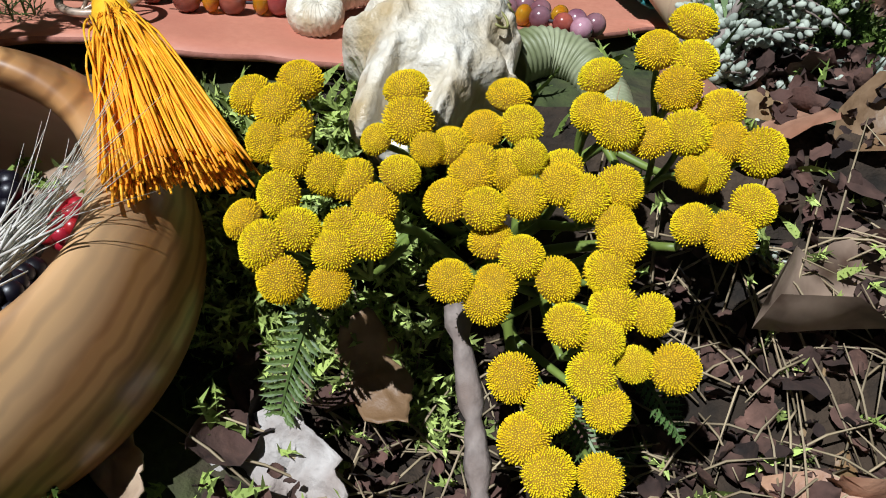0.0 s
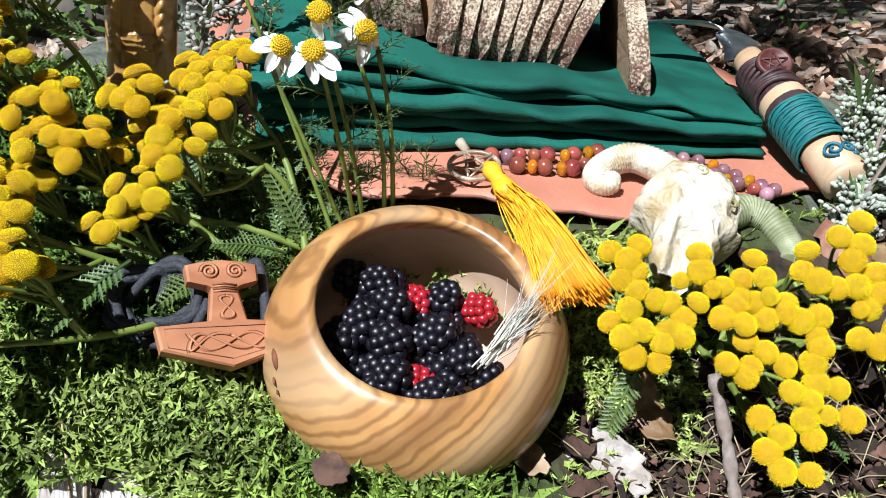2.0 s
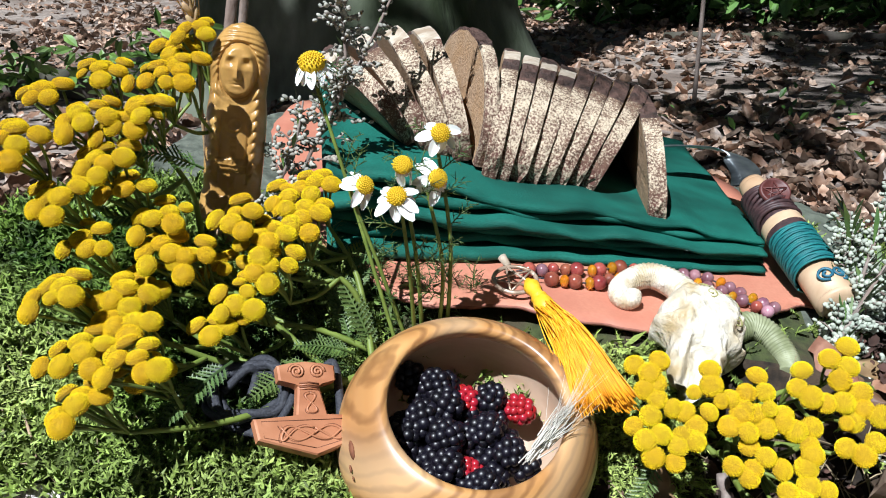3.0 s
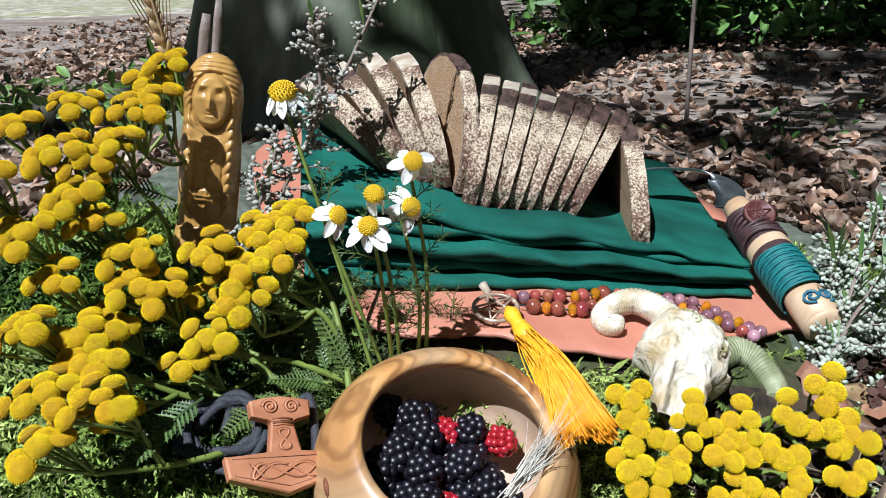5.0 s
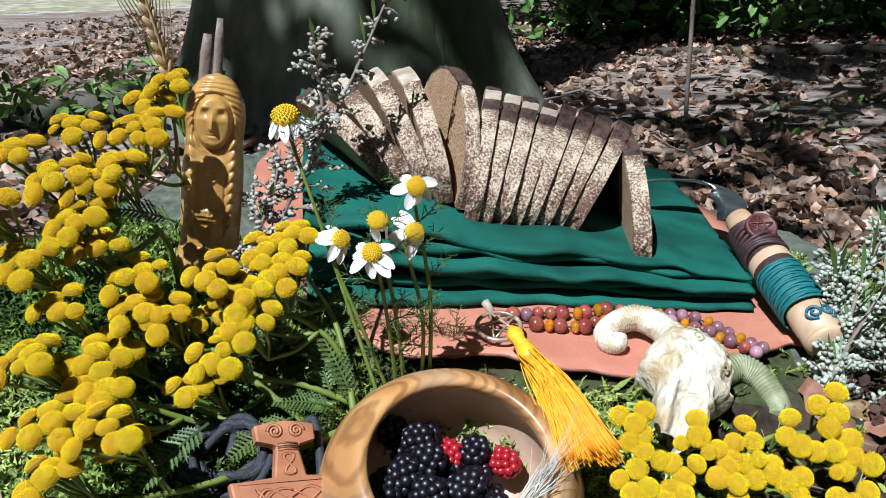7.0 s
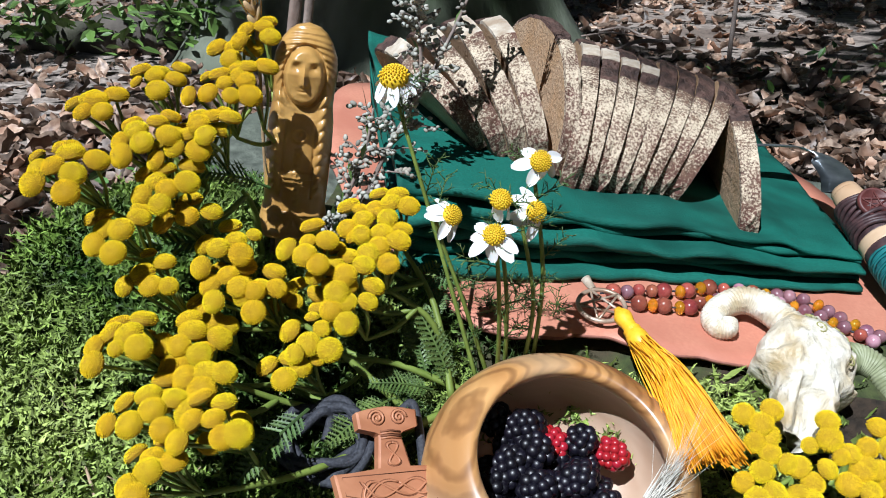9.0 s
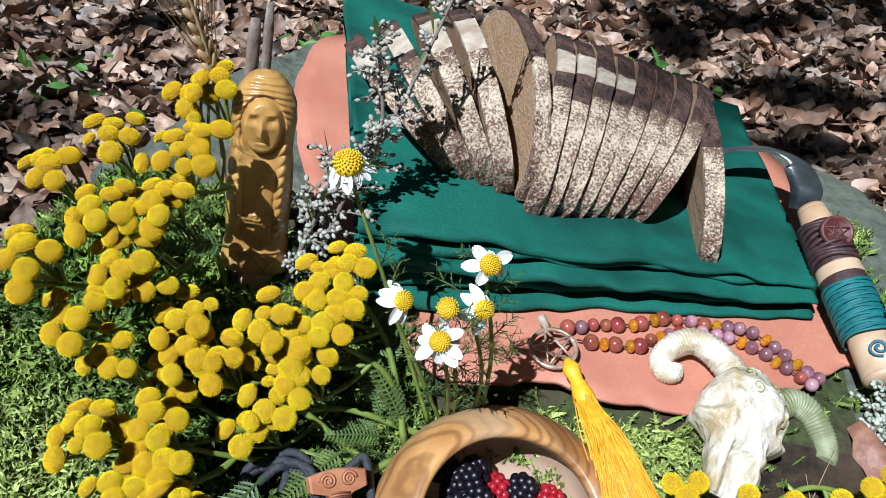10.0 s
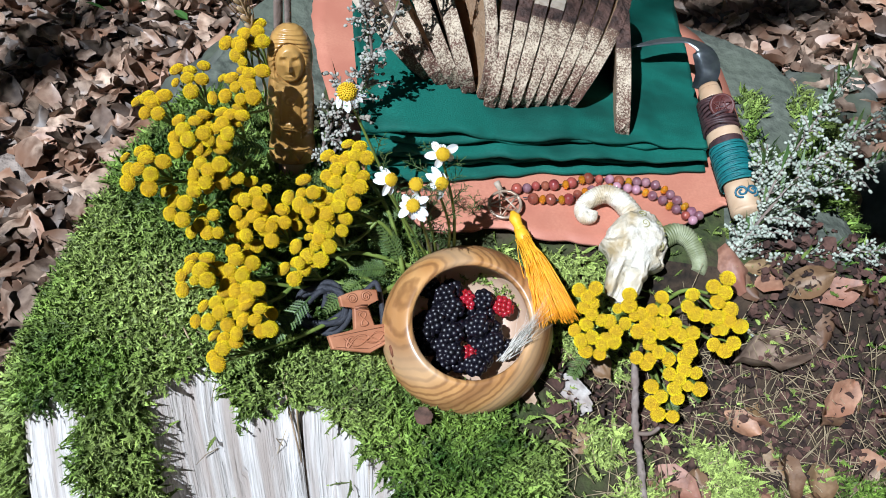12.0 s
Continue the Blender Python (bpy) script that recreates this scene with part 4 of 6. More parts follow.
make_tansy("bunch of yellow tansy buttons in front of the horned skull",
           [(x, 0.147 + 0.13 * (x - 0.03) + 0.85 * (z - 0.104), z, n) for x, z, n in FACE],
           facing, (0.012, 0.235, 0.110), LARGE_HEAD, 0.0061, 0,
           [((-0.030, 0.187, 0.131), (-0.046, 0.182, 0.089), 0.0085), ((0.045, 0.19, 0.110), (0.060, 0.17, 0.092), 0.006), ((0.03, 0.18, 0.10), (0.042, 0.158, 0.086), 0.007)], Vector((0.0, 0.012, 0.0)))


# ---- daisies ----
def petal_mesh():
    s = Shape()

    def f(u, v):
        w = 0.0021 * (math.sin(math.pi * min(0.97, 0.12 + 0.85 * u)) ** 0.6)
        return Vector((0.0075 * u, (v - 0.5) * 2 * w, -0.0016 * u * u + 0.0004 * math.cos(v * 6.28) - 0.0003))

    s.sheet(f, 5, 4)
    return s.mesh("petal", M_petal)


PETAL = petal_mesh()


def disc_shape(r, h):
    s = Shape()
    s.ball((0, 0, 0), (r * 0.93, r * 0.93, h * 0.9), 14, 8)
    g = math.pi * (3 - math.sqrt(5))
    for i in range(90):
        a = math.sqrt((i + 0.5) / 90)
        z = h * math.sqrt(max(0.0, 1 - a * a * 0.98))
        s.ball((a * r * math.cos(g * i), a * r * math.sin(g * i), z), r * 0.085, 5, 4)
    return s


DISC_LOW, DISC_HIGH = disc_shape(0.0053, 0.0040).mesh("disc", M_disc), disc_shape(0.0076, 0.0066).mesh("disc", M_disc)


def make_daisy(centre, normal, root, bend, droop, tall, n, label):
    th = thing("mayweed", root, label, "flower", "mayweed flowers")
    c, nn = Vector(centre), Vector(normal).normalized()
    m = Matrix.Translation(c) @ turn_to(nn, rnd.uniform(0, 6))
    piece("disc", DISC_HIGH if tall else DISC_LOW, th, m)
    for k in range(n):
        a = 2 * math.pi * k / n + jit(0.12)
        sc = (1.3 if tall else 1.45) * rnd.uniform(0.88, 1.08)
        piece("petal", PETAL, th, m @ Matrix.Rotation(a, 4, "Z") @ Matrix.Translation((0.0055 if tall else 0.0030, 0, 0)) @ Matrix.Rotation(radians(droop + jit(24)), 4, "Y") @ Matrix.Rotation(jit(0.25), 4, "Z") @ Matrix.Scale(sc, 4))
    st = Shape()
    line = bezier([c - nn * 0.0015, c - nn * 0.012, Vector(centre).lerp(Vector(root), 0.5) + Vector(bend), root], 6)
    st.tube(line, [0.0008 + 0.0005 * i / (len(line) - 1) for i in range(len(line))], 7)
    part("stem", st, M_stem, th)
    for k in range(4):
        i = 5 + 3 * k
        lf = Shape()
        p = line[min(i, len(line) - 2)]
        thread_leaf(lf, p, Vector((jit(1), jit(0.6) - 0.2, 0.5)).normalized(), 0.020 + jit(0.006))
        part("leaf", lf, M_fern, th, "thread-fine divided leaf")
    return th


def thread_leaf(s, base, d, ln):
    """A mayweed leaf of many fine green threads."""
    base, d = Vector(base), Vector(d)
    side = d.orthogonal().normalized()
    s.tube([base, base + d * ln * 0.5, base + d * ln + Vector((0, 0, -0.003))], [0.0005, 0.0004, 0.0002], 4)
    for k in range(11):
        t = 0.15 + 0.8 * k / 11
        c = base + d * ln * t
        o = (Matrix.Rotation(2.4 * k, 3, d) @ side + d * 0.8).normalized()
        e = c + o * ln * 0.30
        s.tube([c, e], [0.0003, 0.00018], 3)
        for q in (0.4, 0.7):
            b = c.lerp(e, q)
            s.tube([b, b + (o + Vector((jit(1), jit(1), jit(1)))).normalized() * ln * 0.13], [0.00024, 0.00015], 3)


make_daisy((-0.221, 0.235, 0.330), (-0.05, -0.30, 1), (-0.178, 0.232, 0.165), (-0.004, 0.004, 0.01), 52, True, 15, "single mayweed flower with a high yellow cone and drooping white petals")
make_daisy((-0.149, 0.211, 0.299), (0.25, -0.75, 0.55), (-0.150, 0.236, 0.172), (0.004, 0, 0), 40, False, 7, "small mayweed flower turned aside on a bent stem")
make_daisy((-0.190, 0.213, 0.270), (0.65, -0.45, 0.45), (-0.172, 0.236, 0.165), (-0.004, 0, 0), 30, False, 9, "white mayweed flower with yellow centre beside the green cloth")
make_daisy((-0.167, 0.183, 0.273), (-0.05, -0.60, 0.70), (-0.168, 0.234, 0.165), (0.002, 0, 0), 28, False, 10, "white mayweed flower with yellow centre beside the green cloth")
make_daisy((-0.165, 0.190, 0.287), (0.1, -0.55, 0.85), (-0.164, 0.236, 0.167), (0.002, 0, 0), 75, False, 6, "mayweed flower that has lost most of its petals")
make_daisy((-0.150, 0.205, 0.277), (0.55, -0.65, 0.30), (-0.155, 0.236, 0.170), (0.003, 0, 0), 32, False, 8, "white mayweed flower with yellow centre beside the green cloth")


def make_foliage():
    """Loose feathery greens between the stems."""
    verts = Shape()
    r = random.Random(5)
    for k in range(170):
        x, y = r.uniform(-0.27, -0.135), r.uniform(0.175, 0.285)
        if math.hypot(x + 0.132, y - 0.19) < 0.068:
            continue
        b = rest(x, y, 0.002)
        thread_leaf(verts, b, Vector((r.uniform(-1, 1), r.uniform(-1, 0.6), r.uniform(0.5, 1.3))).normalized(), r.uniform(0.016, 0.032))
    th = thing("green_foliage", rest(-0.19, 0.23), "feathery green mayweed and tansy leaves lying on the moss", "foliage")
    part("threads", verts, M_fern, th)["kind"] = "stuff"
    for k in range(14):
        x, y = r.uniform(-0.26, -0.16), r.uniform(0.17, 0.27)
        b = rest(x, y, 0.006)
        lf = Shape()
        pinnate(lf, b, b + Vector((r.uniform(-0.03, 0.03), r.uniform(-0.02, 0.02), r.uniform(0.01, 0.03))), r.uniform(0.005, 0.009), 10, 0.003)
        part("leaf", lf, M_fern if k % 3 else M_stem, th, smooth=False)


make_foliage()


# ---- silvery mugwort ----
def mugwort(name, label, lines, bud, step, mat, stem_mat, seed, twigs, leafy, reach):
    r = random.Random(seed)
    th = thing(name, lines[0][0], label, "sprig", "silvery sprigs")
    for line in lines:
        pts = bezier(line, 8)
        st = Shape()
        st.tube(pts, [0.0017 - 0.0011 * i / (len(pts) - 1) for i in range(len(pts))], 6)
        main = part("stem", st, stem_mat, th)
        total = len(pts) - 1
        for k in range(twigs):
            i = int(total * (0.10 + 0.86 * k / twigs))
            p = pts[i]
            d = (pts[i + 1] - pts[i]).normalized()
            o = (d.orthogonal().normalized())
            o = (Matrix.Rotation(r.uniform(0, 6.28), 3, d) @ o * 0.9 + d * 0.75 + Vector((0, 0, 0.10))).normalized()
            ln = r.uniform(*reach) * (1.1 - 0.6 * i / total)
            tw, buds = Shape(), Shape()
            tw.tube([p + o * ln * t + Vector((0, 0, -0.010 * t * t)) for t in (0, 0.35, 0.7, 1)], [0.0007, 0.0006, 0.0005, 0.0003], 4)
            m = max(3, int(ln / step))
            for j in range(m):
                t = (j + 0.6) / m
                c = p + o * ln * t + Vector((0, 0, -0.010 * t * t))
                a = Vector((r.uniform(-1, 1), r.uniform(-1, 1), r.uniform(-0.9, 0.5))).normalized()
                b = bud * r.uniform(0.75, 1.15)
                buds.ball(c + a * bud * 1.5, (b * 0.72, b * 0.72, b * 1.05), 6, 5, turn_to(a + o * 0.6).to_3x3())
            if r.random() < leafy:
                e = p + (o + d * 0.4 + Vector((0, 0, 0.3))).normalized() * r.uniform(0.012, 0.028)
                w = (e - p).cross(Vector((0, 0.5, 1))).normalized() * 0.0016
                mid = p.lerp(e, 0.5) + Vector((0, 0, 0.002))
                tw.face_block([p, mid - w, mid + w, e], [(0, 1, 3, 2)], 1)
            part("bud_spray", buds, mat, part("side_twig", tw, [stem_mat, M_fern], th), "woolly silver-grey buds")["kind"] = "stuff"
    return th


mugwort("mugwort_sprig", "silvery mugwort sprig full of small woolly buds beside the knife",
        [[(0.075, 0.270, 0.135), (0.100, 0.310, 0.170), (0.119, 0.339, 0.209), (0.145, 0.370, 0.245), (0.166, 0.392, 0.278)],
         [(0.078, 0.275, 0.140), (0.115, 0.315, 0.168), (0.160, 0.345, 0.186), (0.215, 0.375, 0.198), (0.28, 0.400, 0.210)],
         [(0.075, 0.262, 0.132), (0.125, 0.292, 0.138), (0.180, 0.312, 0.138), (0.24, 0.325, 0.136), (0.30, 0.335, 0.130)],
         [(0.085, 0.290, 0.150), (0.130, 0.330, 0.205), (0.175, 0.355, 0.240), (0.24, 0.385, 0.270)],
         [(0.070, 0.255, 0.122), (0.125, 0.265, 0.112), (0.18, 0.275, 0.104), (0.25, 0.285, 0.095)],
         [(0.062, 0.245, 0.115), (0.11, 0.243, 0.098), (0.16, 0.243, 0.082), (0.22, 0.245, 0.066), (0.28, 0.250, 0.052)],
         [(0.080, 0.280, 0.140), (0.096, 0.318, 0.165), (0.104, 0.338, 0.198), (0.102, 0.345, 0.226)]],
        0.0020, 0.0017, M_silver, M_twig, 21, 66, 0.7, (0.012, 0.030))
mugwort("mugwort_sprig", "dry grey mugwort sprig standing before the bread",
        [[(-0.262, 0.292, 0.225), (-0.240, 0.300, 0.275), (-0.212, 0.318, 0.325), (-0.190, 0.345, 0.375), (-0.175, 0.36, 0.41)],
         [(-0.240, 0.300, 0.275), (-0.222, 0.305, 0.31), (-0.222, 0.31, 0.345), (-0.226, 0.315, 0.372)],
         [(-0.278, 0.285, 0.215), (-0.262, 0.288, 0.25), (-0.252, 0.295, 0.275), (-0.247, 0.30, 0.30)]],
        0.0019, 0.0021, M_silver_back, M_twig, 8, 30, 0.2, (0.016, 0.036))


# ---- carved figure ----
def make_figure():
    """A plain carved upright on a short post: smooth head with combed hair, two plaits, a panelled front and a hem band."""
    s = Shape()
    nu, nv = 260, 180
    H = 0.123
    hs = [0, 0.06, 0.12, 0.16, 0.30, 0.45, 0.56, 0.64, 0.70, 0.78, 0.86, 0.92, 0.96, 0.985, 1.0]
    wide = [20.0, 20.0, 19.0, 17.8, 18.4, 18.6, 18.2, 17.0, 17.2, 18.0, 17.0, 14.0, 10.5, 6.5, 0.0]
    deep = [14.5, 14.5, 14.0, 13.0, 13.5, 13.5, 13.0, 12.0, 12.5, 14.5, 14.0, 12.0, 9.0, 5.5, 0.0]

    def bell(v, c, w):
        return math.exp(-((v - c) / w) ** 2)

    def f(u, v):
        a = 2 * math.pi * v
        front, across = math.cos(a), math.sin(a)
        z = u * 126.0
        x = float(np.interp(u, hs, wide)) * math.copysign(abs(across) ** 0.85, across)
        y = -float(np.interp(u, hs, deep)) * math.copysign(abs(front) ** 0.8, front)
        k = 0.0
        if front > -0.15:
            oval = math.hypot(x / 10.8, (z - 97.0) / 16.5)
            if z > 72:
                k += 2.2 * smooth01((1.04 - oval) / 0.22) - 1.6 * bell(oval, 1.06, 0.07)            # face set into the hair
                k += 2.6 * bell(x, 0.0, 1.5) * smooth01((z - 91) / 3) * smooth01((107 - z) / 12)     # ridge of the nose
                k -= 1.3 * bell(abs(x), 4.8, 2.4) * bell(z, 102.5, 2.0) - 0.7 * bell(abs(x), 4.8, 2.8) * bell(z, 106.5, 1.2)
                k += 0.6 * bell(x, 0, 2.8) * bell(z, 88.5, 1.6) - 0.8 * bell(x, 0, 2.6) * bell(z, 89.2, 0.6)
                hair = smooth01((oval - 1.08) / 0.08)
                k += 0.38 * hair * math.sin(2.3 * math.hypot(x * 0.9, z - 88)) * smooth01((z - 78) / 6)
            if 70 < z < 84:
                k -= 2.0 * bell(x, 0, 7.5) * bell(z, 76.5, 4.5)                                     # throat
            if 26 < z < 92:
                line = abs(x) - (13.0 + 0.02 * (z - 60))
                plait = bell(line, 0, 3.4) * smooth01((92 - z) / 8) * smooth01((z - 26) / 8)
                k += plait * (1.6 + 1.3 * abs(math.sin(z * 0.46 + 0.34 * abs(line))))
                k -= 0.9 * bell(abs(x), 8.6, 0.7) * smooth01((72 - z) / 4)
            if z < 72:
                ring = math.hypot(x, z - 64.0) / 3.8
                k += 0.9 * bell(ring, 1.0, 0.28) + 0.8 * bell(ring, 0.0, 0.35)
                k += 0.5 * (bell(abs(x), 6.4, 1.1) * bell(z, 65.5, 2.4))
                if 17 < z < 56:
                    k += 0.7 * smooth01((1.9 - abs(x)) / 0.4) * (0.75 + 0.35 * math.sin(z * 1.7))
                k += 0.9 * smooth01((2.4 - abs(z - 40.0)) / 0.6) * smooth01((10.5 - abs(x)) / 1.0)
                k -= 0.7 * bell(math.hypot(x, z - 40.0), 1.5, 0.5)
                k -= 0.6 * bell(z, 34.0, 0.5) * smooth01((9 - abs(x)) / 1)
        if z < 17:
            band = abs((x * 0.16 + 20.0) % 2.0 - 1.0) * 10.0
            k += 0.9 * bell(z, 16.0, 1.0) + 0.9 * bell(z, 1.5, 1.2) + 0.7 * bell(z, 3.5 + band, 1.0) * (front > -0.15)
        k += 0.22 * noise.noise((x * 0.25, y * 0.25, z * 0.12)) + 0.10 * noise.noise((x * 0.9, y * 0.9, z * 0.5))
        k *= 1.25
        y -= k * (0.35 + 0.65 * max(0.0, front)) if front > -0.15 else 0.0
        return Vector((x * 0.001, y * 0.001, 0.030 + H * u))

    s.sheet(f, nu, nv)
    row = nv + 1
    s.f.append(tuple(range(row - 1)))
    s.m.append(0)
    s.tube([(0, 0, 0), (0, 0, 0.012), (0, 0, 0.032)], [0.0115, 0.0115, 0.0118], 24, 1)
    ob = new("carved_figure", s.mesh("carved_figure", [M_ochre, M_palewood]))
    ob.matrix_basis = pose(-0.301, 0.286, 0.196, -2, 8.5, 15)
    return tagged(ob, "upright golden-brown carved wooden figurine with two plaits", "figurine")


make_figure()


def make_split_stick():
    s = Shape()
    for dx, w in ((-0.006, 0.004), (0.003, 0.003)):
        s.tube(bezier([(-0.300 + dx, 0.275, 0.20), (-0.294 + dx, 0.298, 0.29), (-0.284 + dx, 0.312, 0.375 + dx)], 5), [w] * 10 + [w * 0.7], 6, flat=0.5)
    single("split_stick", s, M_twig, (-0.30, 0.275, 0.20), "grey split stick behind the carved figure", "stick")


def make_ear():
    th = thing("wheat_ear", (-0.318, 0.305, 0.215), "ripe bearded ear of grain on a straw behind the tansy", "grain")
    st = Shape()
    top = [Vector((-0.318, 0.305, 0.215)), Vector((-0.314, 0.30, 0.29)), Vector((-0.309, 0.29, 0.35)), Vector((-0.318, 0.285, 0.405))]
    st.tube(bezier(top, 6), 0.0011, 6)
    part("straw", st, M_wheat, th)
    d = (top[3] - top[2]).normalized()
    for k in range(16):
        t = k / 15
        p = top[2].lerp(top[3], t) - d * 0.01
        o = (Matrix.Rotation(k * math.pi + 0.3, 3, d) @ d.orthogonal().normalized() * 0.5 + d).normalized()
        g = Shape()
        g.ball(p + o * 0.005, (0.0019, 0.0019, 0.0052), 8, 6, turn_to(o).to_3x3())
        part("grain", g, M_wheat, th)
        a = Shape()
        a.tube([p + o * 0.009, p + o * 0.035 + d * 0.012, p + o * 0.06 + d * 0.04], [0.0004, 0.0003, 0.0001], 3)
        part("awn", a, M_wheat, th)


make_split_stick()
make_ear()


# ---- hammer amulet ----
def make_hammer():
    o, right = Vector((-0.2055, 0.1445, 0.1460)), (Vector((-0.2124, 0.183, 0.1784)) - Vector((-0.2388, 0.1658, 0.1855))).normalized()
    up = (Vector((-0.2256, 0.1755, 0.1791)) - o)
    up = (up - right * up.dot(right)).normalized()
    nrm = right.cross(up).normalized()
    m = Matrix((( right.x, up.x, nrm.x, o.x), (right.y, up.y, nrm.y, o.y), (right.z, up.z, nrm.z, o.z), (0, 0, 0, 1)))
    out = [(0, 0), (0.029, 0.009), (0.0305, 0.020), (0.0085, 0.0205), (0.0058, 0.037), (0.008, 0.0385), (0.0155, 0.0405), (0.0158, 0.0485), (0.009, 0.0500), (0, 0.0510)]
    out = out + [(-x, y) for x, y in out[-2:0:-1]]
    th = thing("hammer_amulet", o, "reddish carved wooden hammer amulet leaning beside the bowl", "amulet")

    def bevel(pts, inset):
        cx, cy = 0.0, 0.026
        return [(x - math.copysign(inset, x) * (abs(x) > 1e-4), y + (inset if y < 0.03 and abs(x) < 0.02 or y < 0.012 else -inset) * 0.6) for x, y in pts]

    s = Shape()
    n = len(out)
    for pts, z in ((out, 0.0), (out, 0.0052), (bevel(out, 0.0010), 0.0062)):
        s.v.extend(tuple(m @ Vector((x, y, z))) for x, y in pts)
    for q in range(2):
        for i in range(n):
            j = (i + 1) % n
            s.f.append((q * n + i, q * n + j, (q + 1) * n + j, (q + 1) * n + i))
            s.m.append(0)
    s.f.extend([tuple(range(n - 1, -1, -1)), tuple(2 * n + i for i in range(n))])
    s.m.extend([0, 0])
    part("body", s, M_hammer, th, smooth=False)

    def curve(name, pts, r, mat=M_hammer):
        c = Shape()
        c.tube([m @ Vector((x, y, 0.0060 + dz)) for x, y, dz in pts], r, 6)
        part(name, c, mat, th)

    for sx in (-1, 1):
        curve("spiral", [(sx * (0.0056 + (0.0040 - 0.00014 * i) * math.cos(i * 0.5) * (1 if sx > 0 else 1)), 0.0448 + (0.0040 - 0.00014 * i) * math.sin(i * 0.5), 0.0005) for i in range(27)], 0.0006)
        curve("spiral_groove", [(sx * (0.0056 + (0.0049 - 0.00014 * i) * math.cos(i * 0.5)), 0.0448 + (0.0047 - 0.00014 * i) * math.sin(i * 0.5), 0.0) for i in range(22)], 0.00035, M_groove)
    for k in range(4):
        curve("binding", [(-0.0052, 0.0350 + 0.0011 * k, 0.0004), (0.0, 0.0353 + 0.0011 * k, 0.0007), (0.0052, 0.0345 + 0.0011 * k, 0.0004)], 0.0005, M_groove if k % 2 else M_hammer)
    curve("knot_line", [(0.0026 * math.sin(t * 2 * 6.283 / 40 * 1.0), 0.0275 + 0.0052 * math.cos(t * 6.283 / 40), 0.0004) for t in range(41)], 0.00055)
    curve("knot_groove", [(0.0036 * math.sin(t * 2 * 6.283 / 40), 0.0275 + 0.0060 * math.cos(t * 6.283 / 40), 0.0) for t in range(41)], 0.00032, M_groove)
    for ph in (0.0, 1.0):
        curve("head_knot", [(0.0175 * math.sin(t * 6.283 / 60), 0.0115 + 0.0036 * math.sin(t * 3 * 6.283 / 60 + ph * 2.4), 0.0005 + 0.0003 * math.cos(t * 6 * 6.283 / 60)) for t in range(61)], 0.00055)
        curve("head_groove", [(0.0190 * math.sin(t * 6.283 / 60), 0.0115 + 0.0044 * math.sin(t * 3 * 6.283 / 60 + ph * 2.4), 0.0) for t in range(61)], 0.00032, M_groove)
    rim = [(x * 0.90, 0.0115 + (y - 0.0115) * 0.80, 0.0) for x, y in ((0, 0.0015), (0.029, 0.0095), (0.0300, 0.0200), (-0.0300, 0.0200), (-0.029, 0.0095), (0, 0.0015))]
    curve("rim_groove", rim, 0.00035, M_groove)


def make_cord():
    r = random.Random(4)
    c = Vector((-0.247, 0.172, 0.163))
    th = thing("black_cord", c, "coiled black textile cord under the hammer amulet", "cord")
    for k in range(7):
        pts = []
        ph = r.uniform(0, 6)
        for i in range(40):
            a = i / 39 * 2 * math.pi * 1.15 + ph
            pts.append(c + Vector((0.021 * math.cos(a) * (1 + 0.15 * math.sin(k)), 0.012 * math.sin(a) + 0.004 * math.sin(k * 2), -0.004 + 0.010 * math.sin(a) + 0.0016 * k + 0.003 * math.sin(3 * a + k))))
        part("loop", Shape().tube(pts, 0.0023, 8), M_cord, th)
    part("end", Shape().tube(bezier([c + Vector((0.02, 0.0, 0.0)), (-0.213, 0.192, 0.171), (-0.206, 0.194, 0.172), (-0.198, 0.17, 0.152), (-0.202, 0.16, 0.142)], 10), 0.0024, 8), M_cord, th)
    part("end", Shape().tube(bezier([c, (-0.246, 0.18, 0.172), (-0.25, 0.178, 0.176), (-0.262, 0.172, 0.165)], 10), 0.0024, 8), M_cord, th)


make_hammer()
make_cord()


# ---- awns in the bowl ----
def make_awns():
    s = Shape()
    r = random.Random(9)
    a, b = Vector((-0.099, 0.147, 0.151)), Vector((-0.074, 0.174, 0.170))
    for k in range(100):
        t0 = r.uniform(0, 0.45)
        w = 0.003
        p = a.lerp(b, t0) + Vector((r.gauss(0, w * 0.6), r.gauss(0, w * 0.5), r.gauss(0, w * 0.45)))
        far = r.random() < 0.35
        d = (b - a).normalized()
        q = p + d * r.uniform(0.010, 0.020) + Vector((r.gauss(0, 0.002), r.gauss(0, 0.002), r.gauss(0.001, 0.002)))
        s.tube([p, q], [0.00045, 0.0002], 4)
        if far:
            spread = Vector((r.gauss(0.1, 0.35), r.gauss(0.2, 0.25), r.gauss(0.35, 0.3)))
            s.tube([q, q + (d + spread).normalized() * r.uniform(0.012, 0.034)], [0.00014, 0.00006], 3)
    single("awn_tuft", s, M_awn, a, "tuft of pale dry barley awns laid over the bowl's rim", "grass")


make_awns()


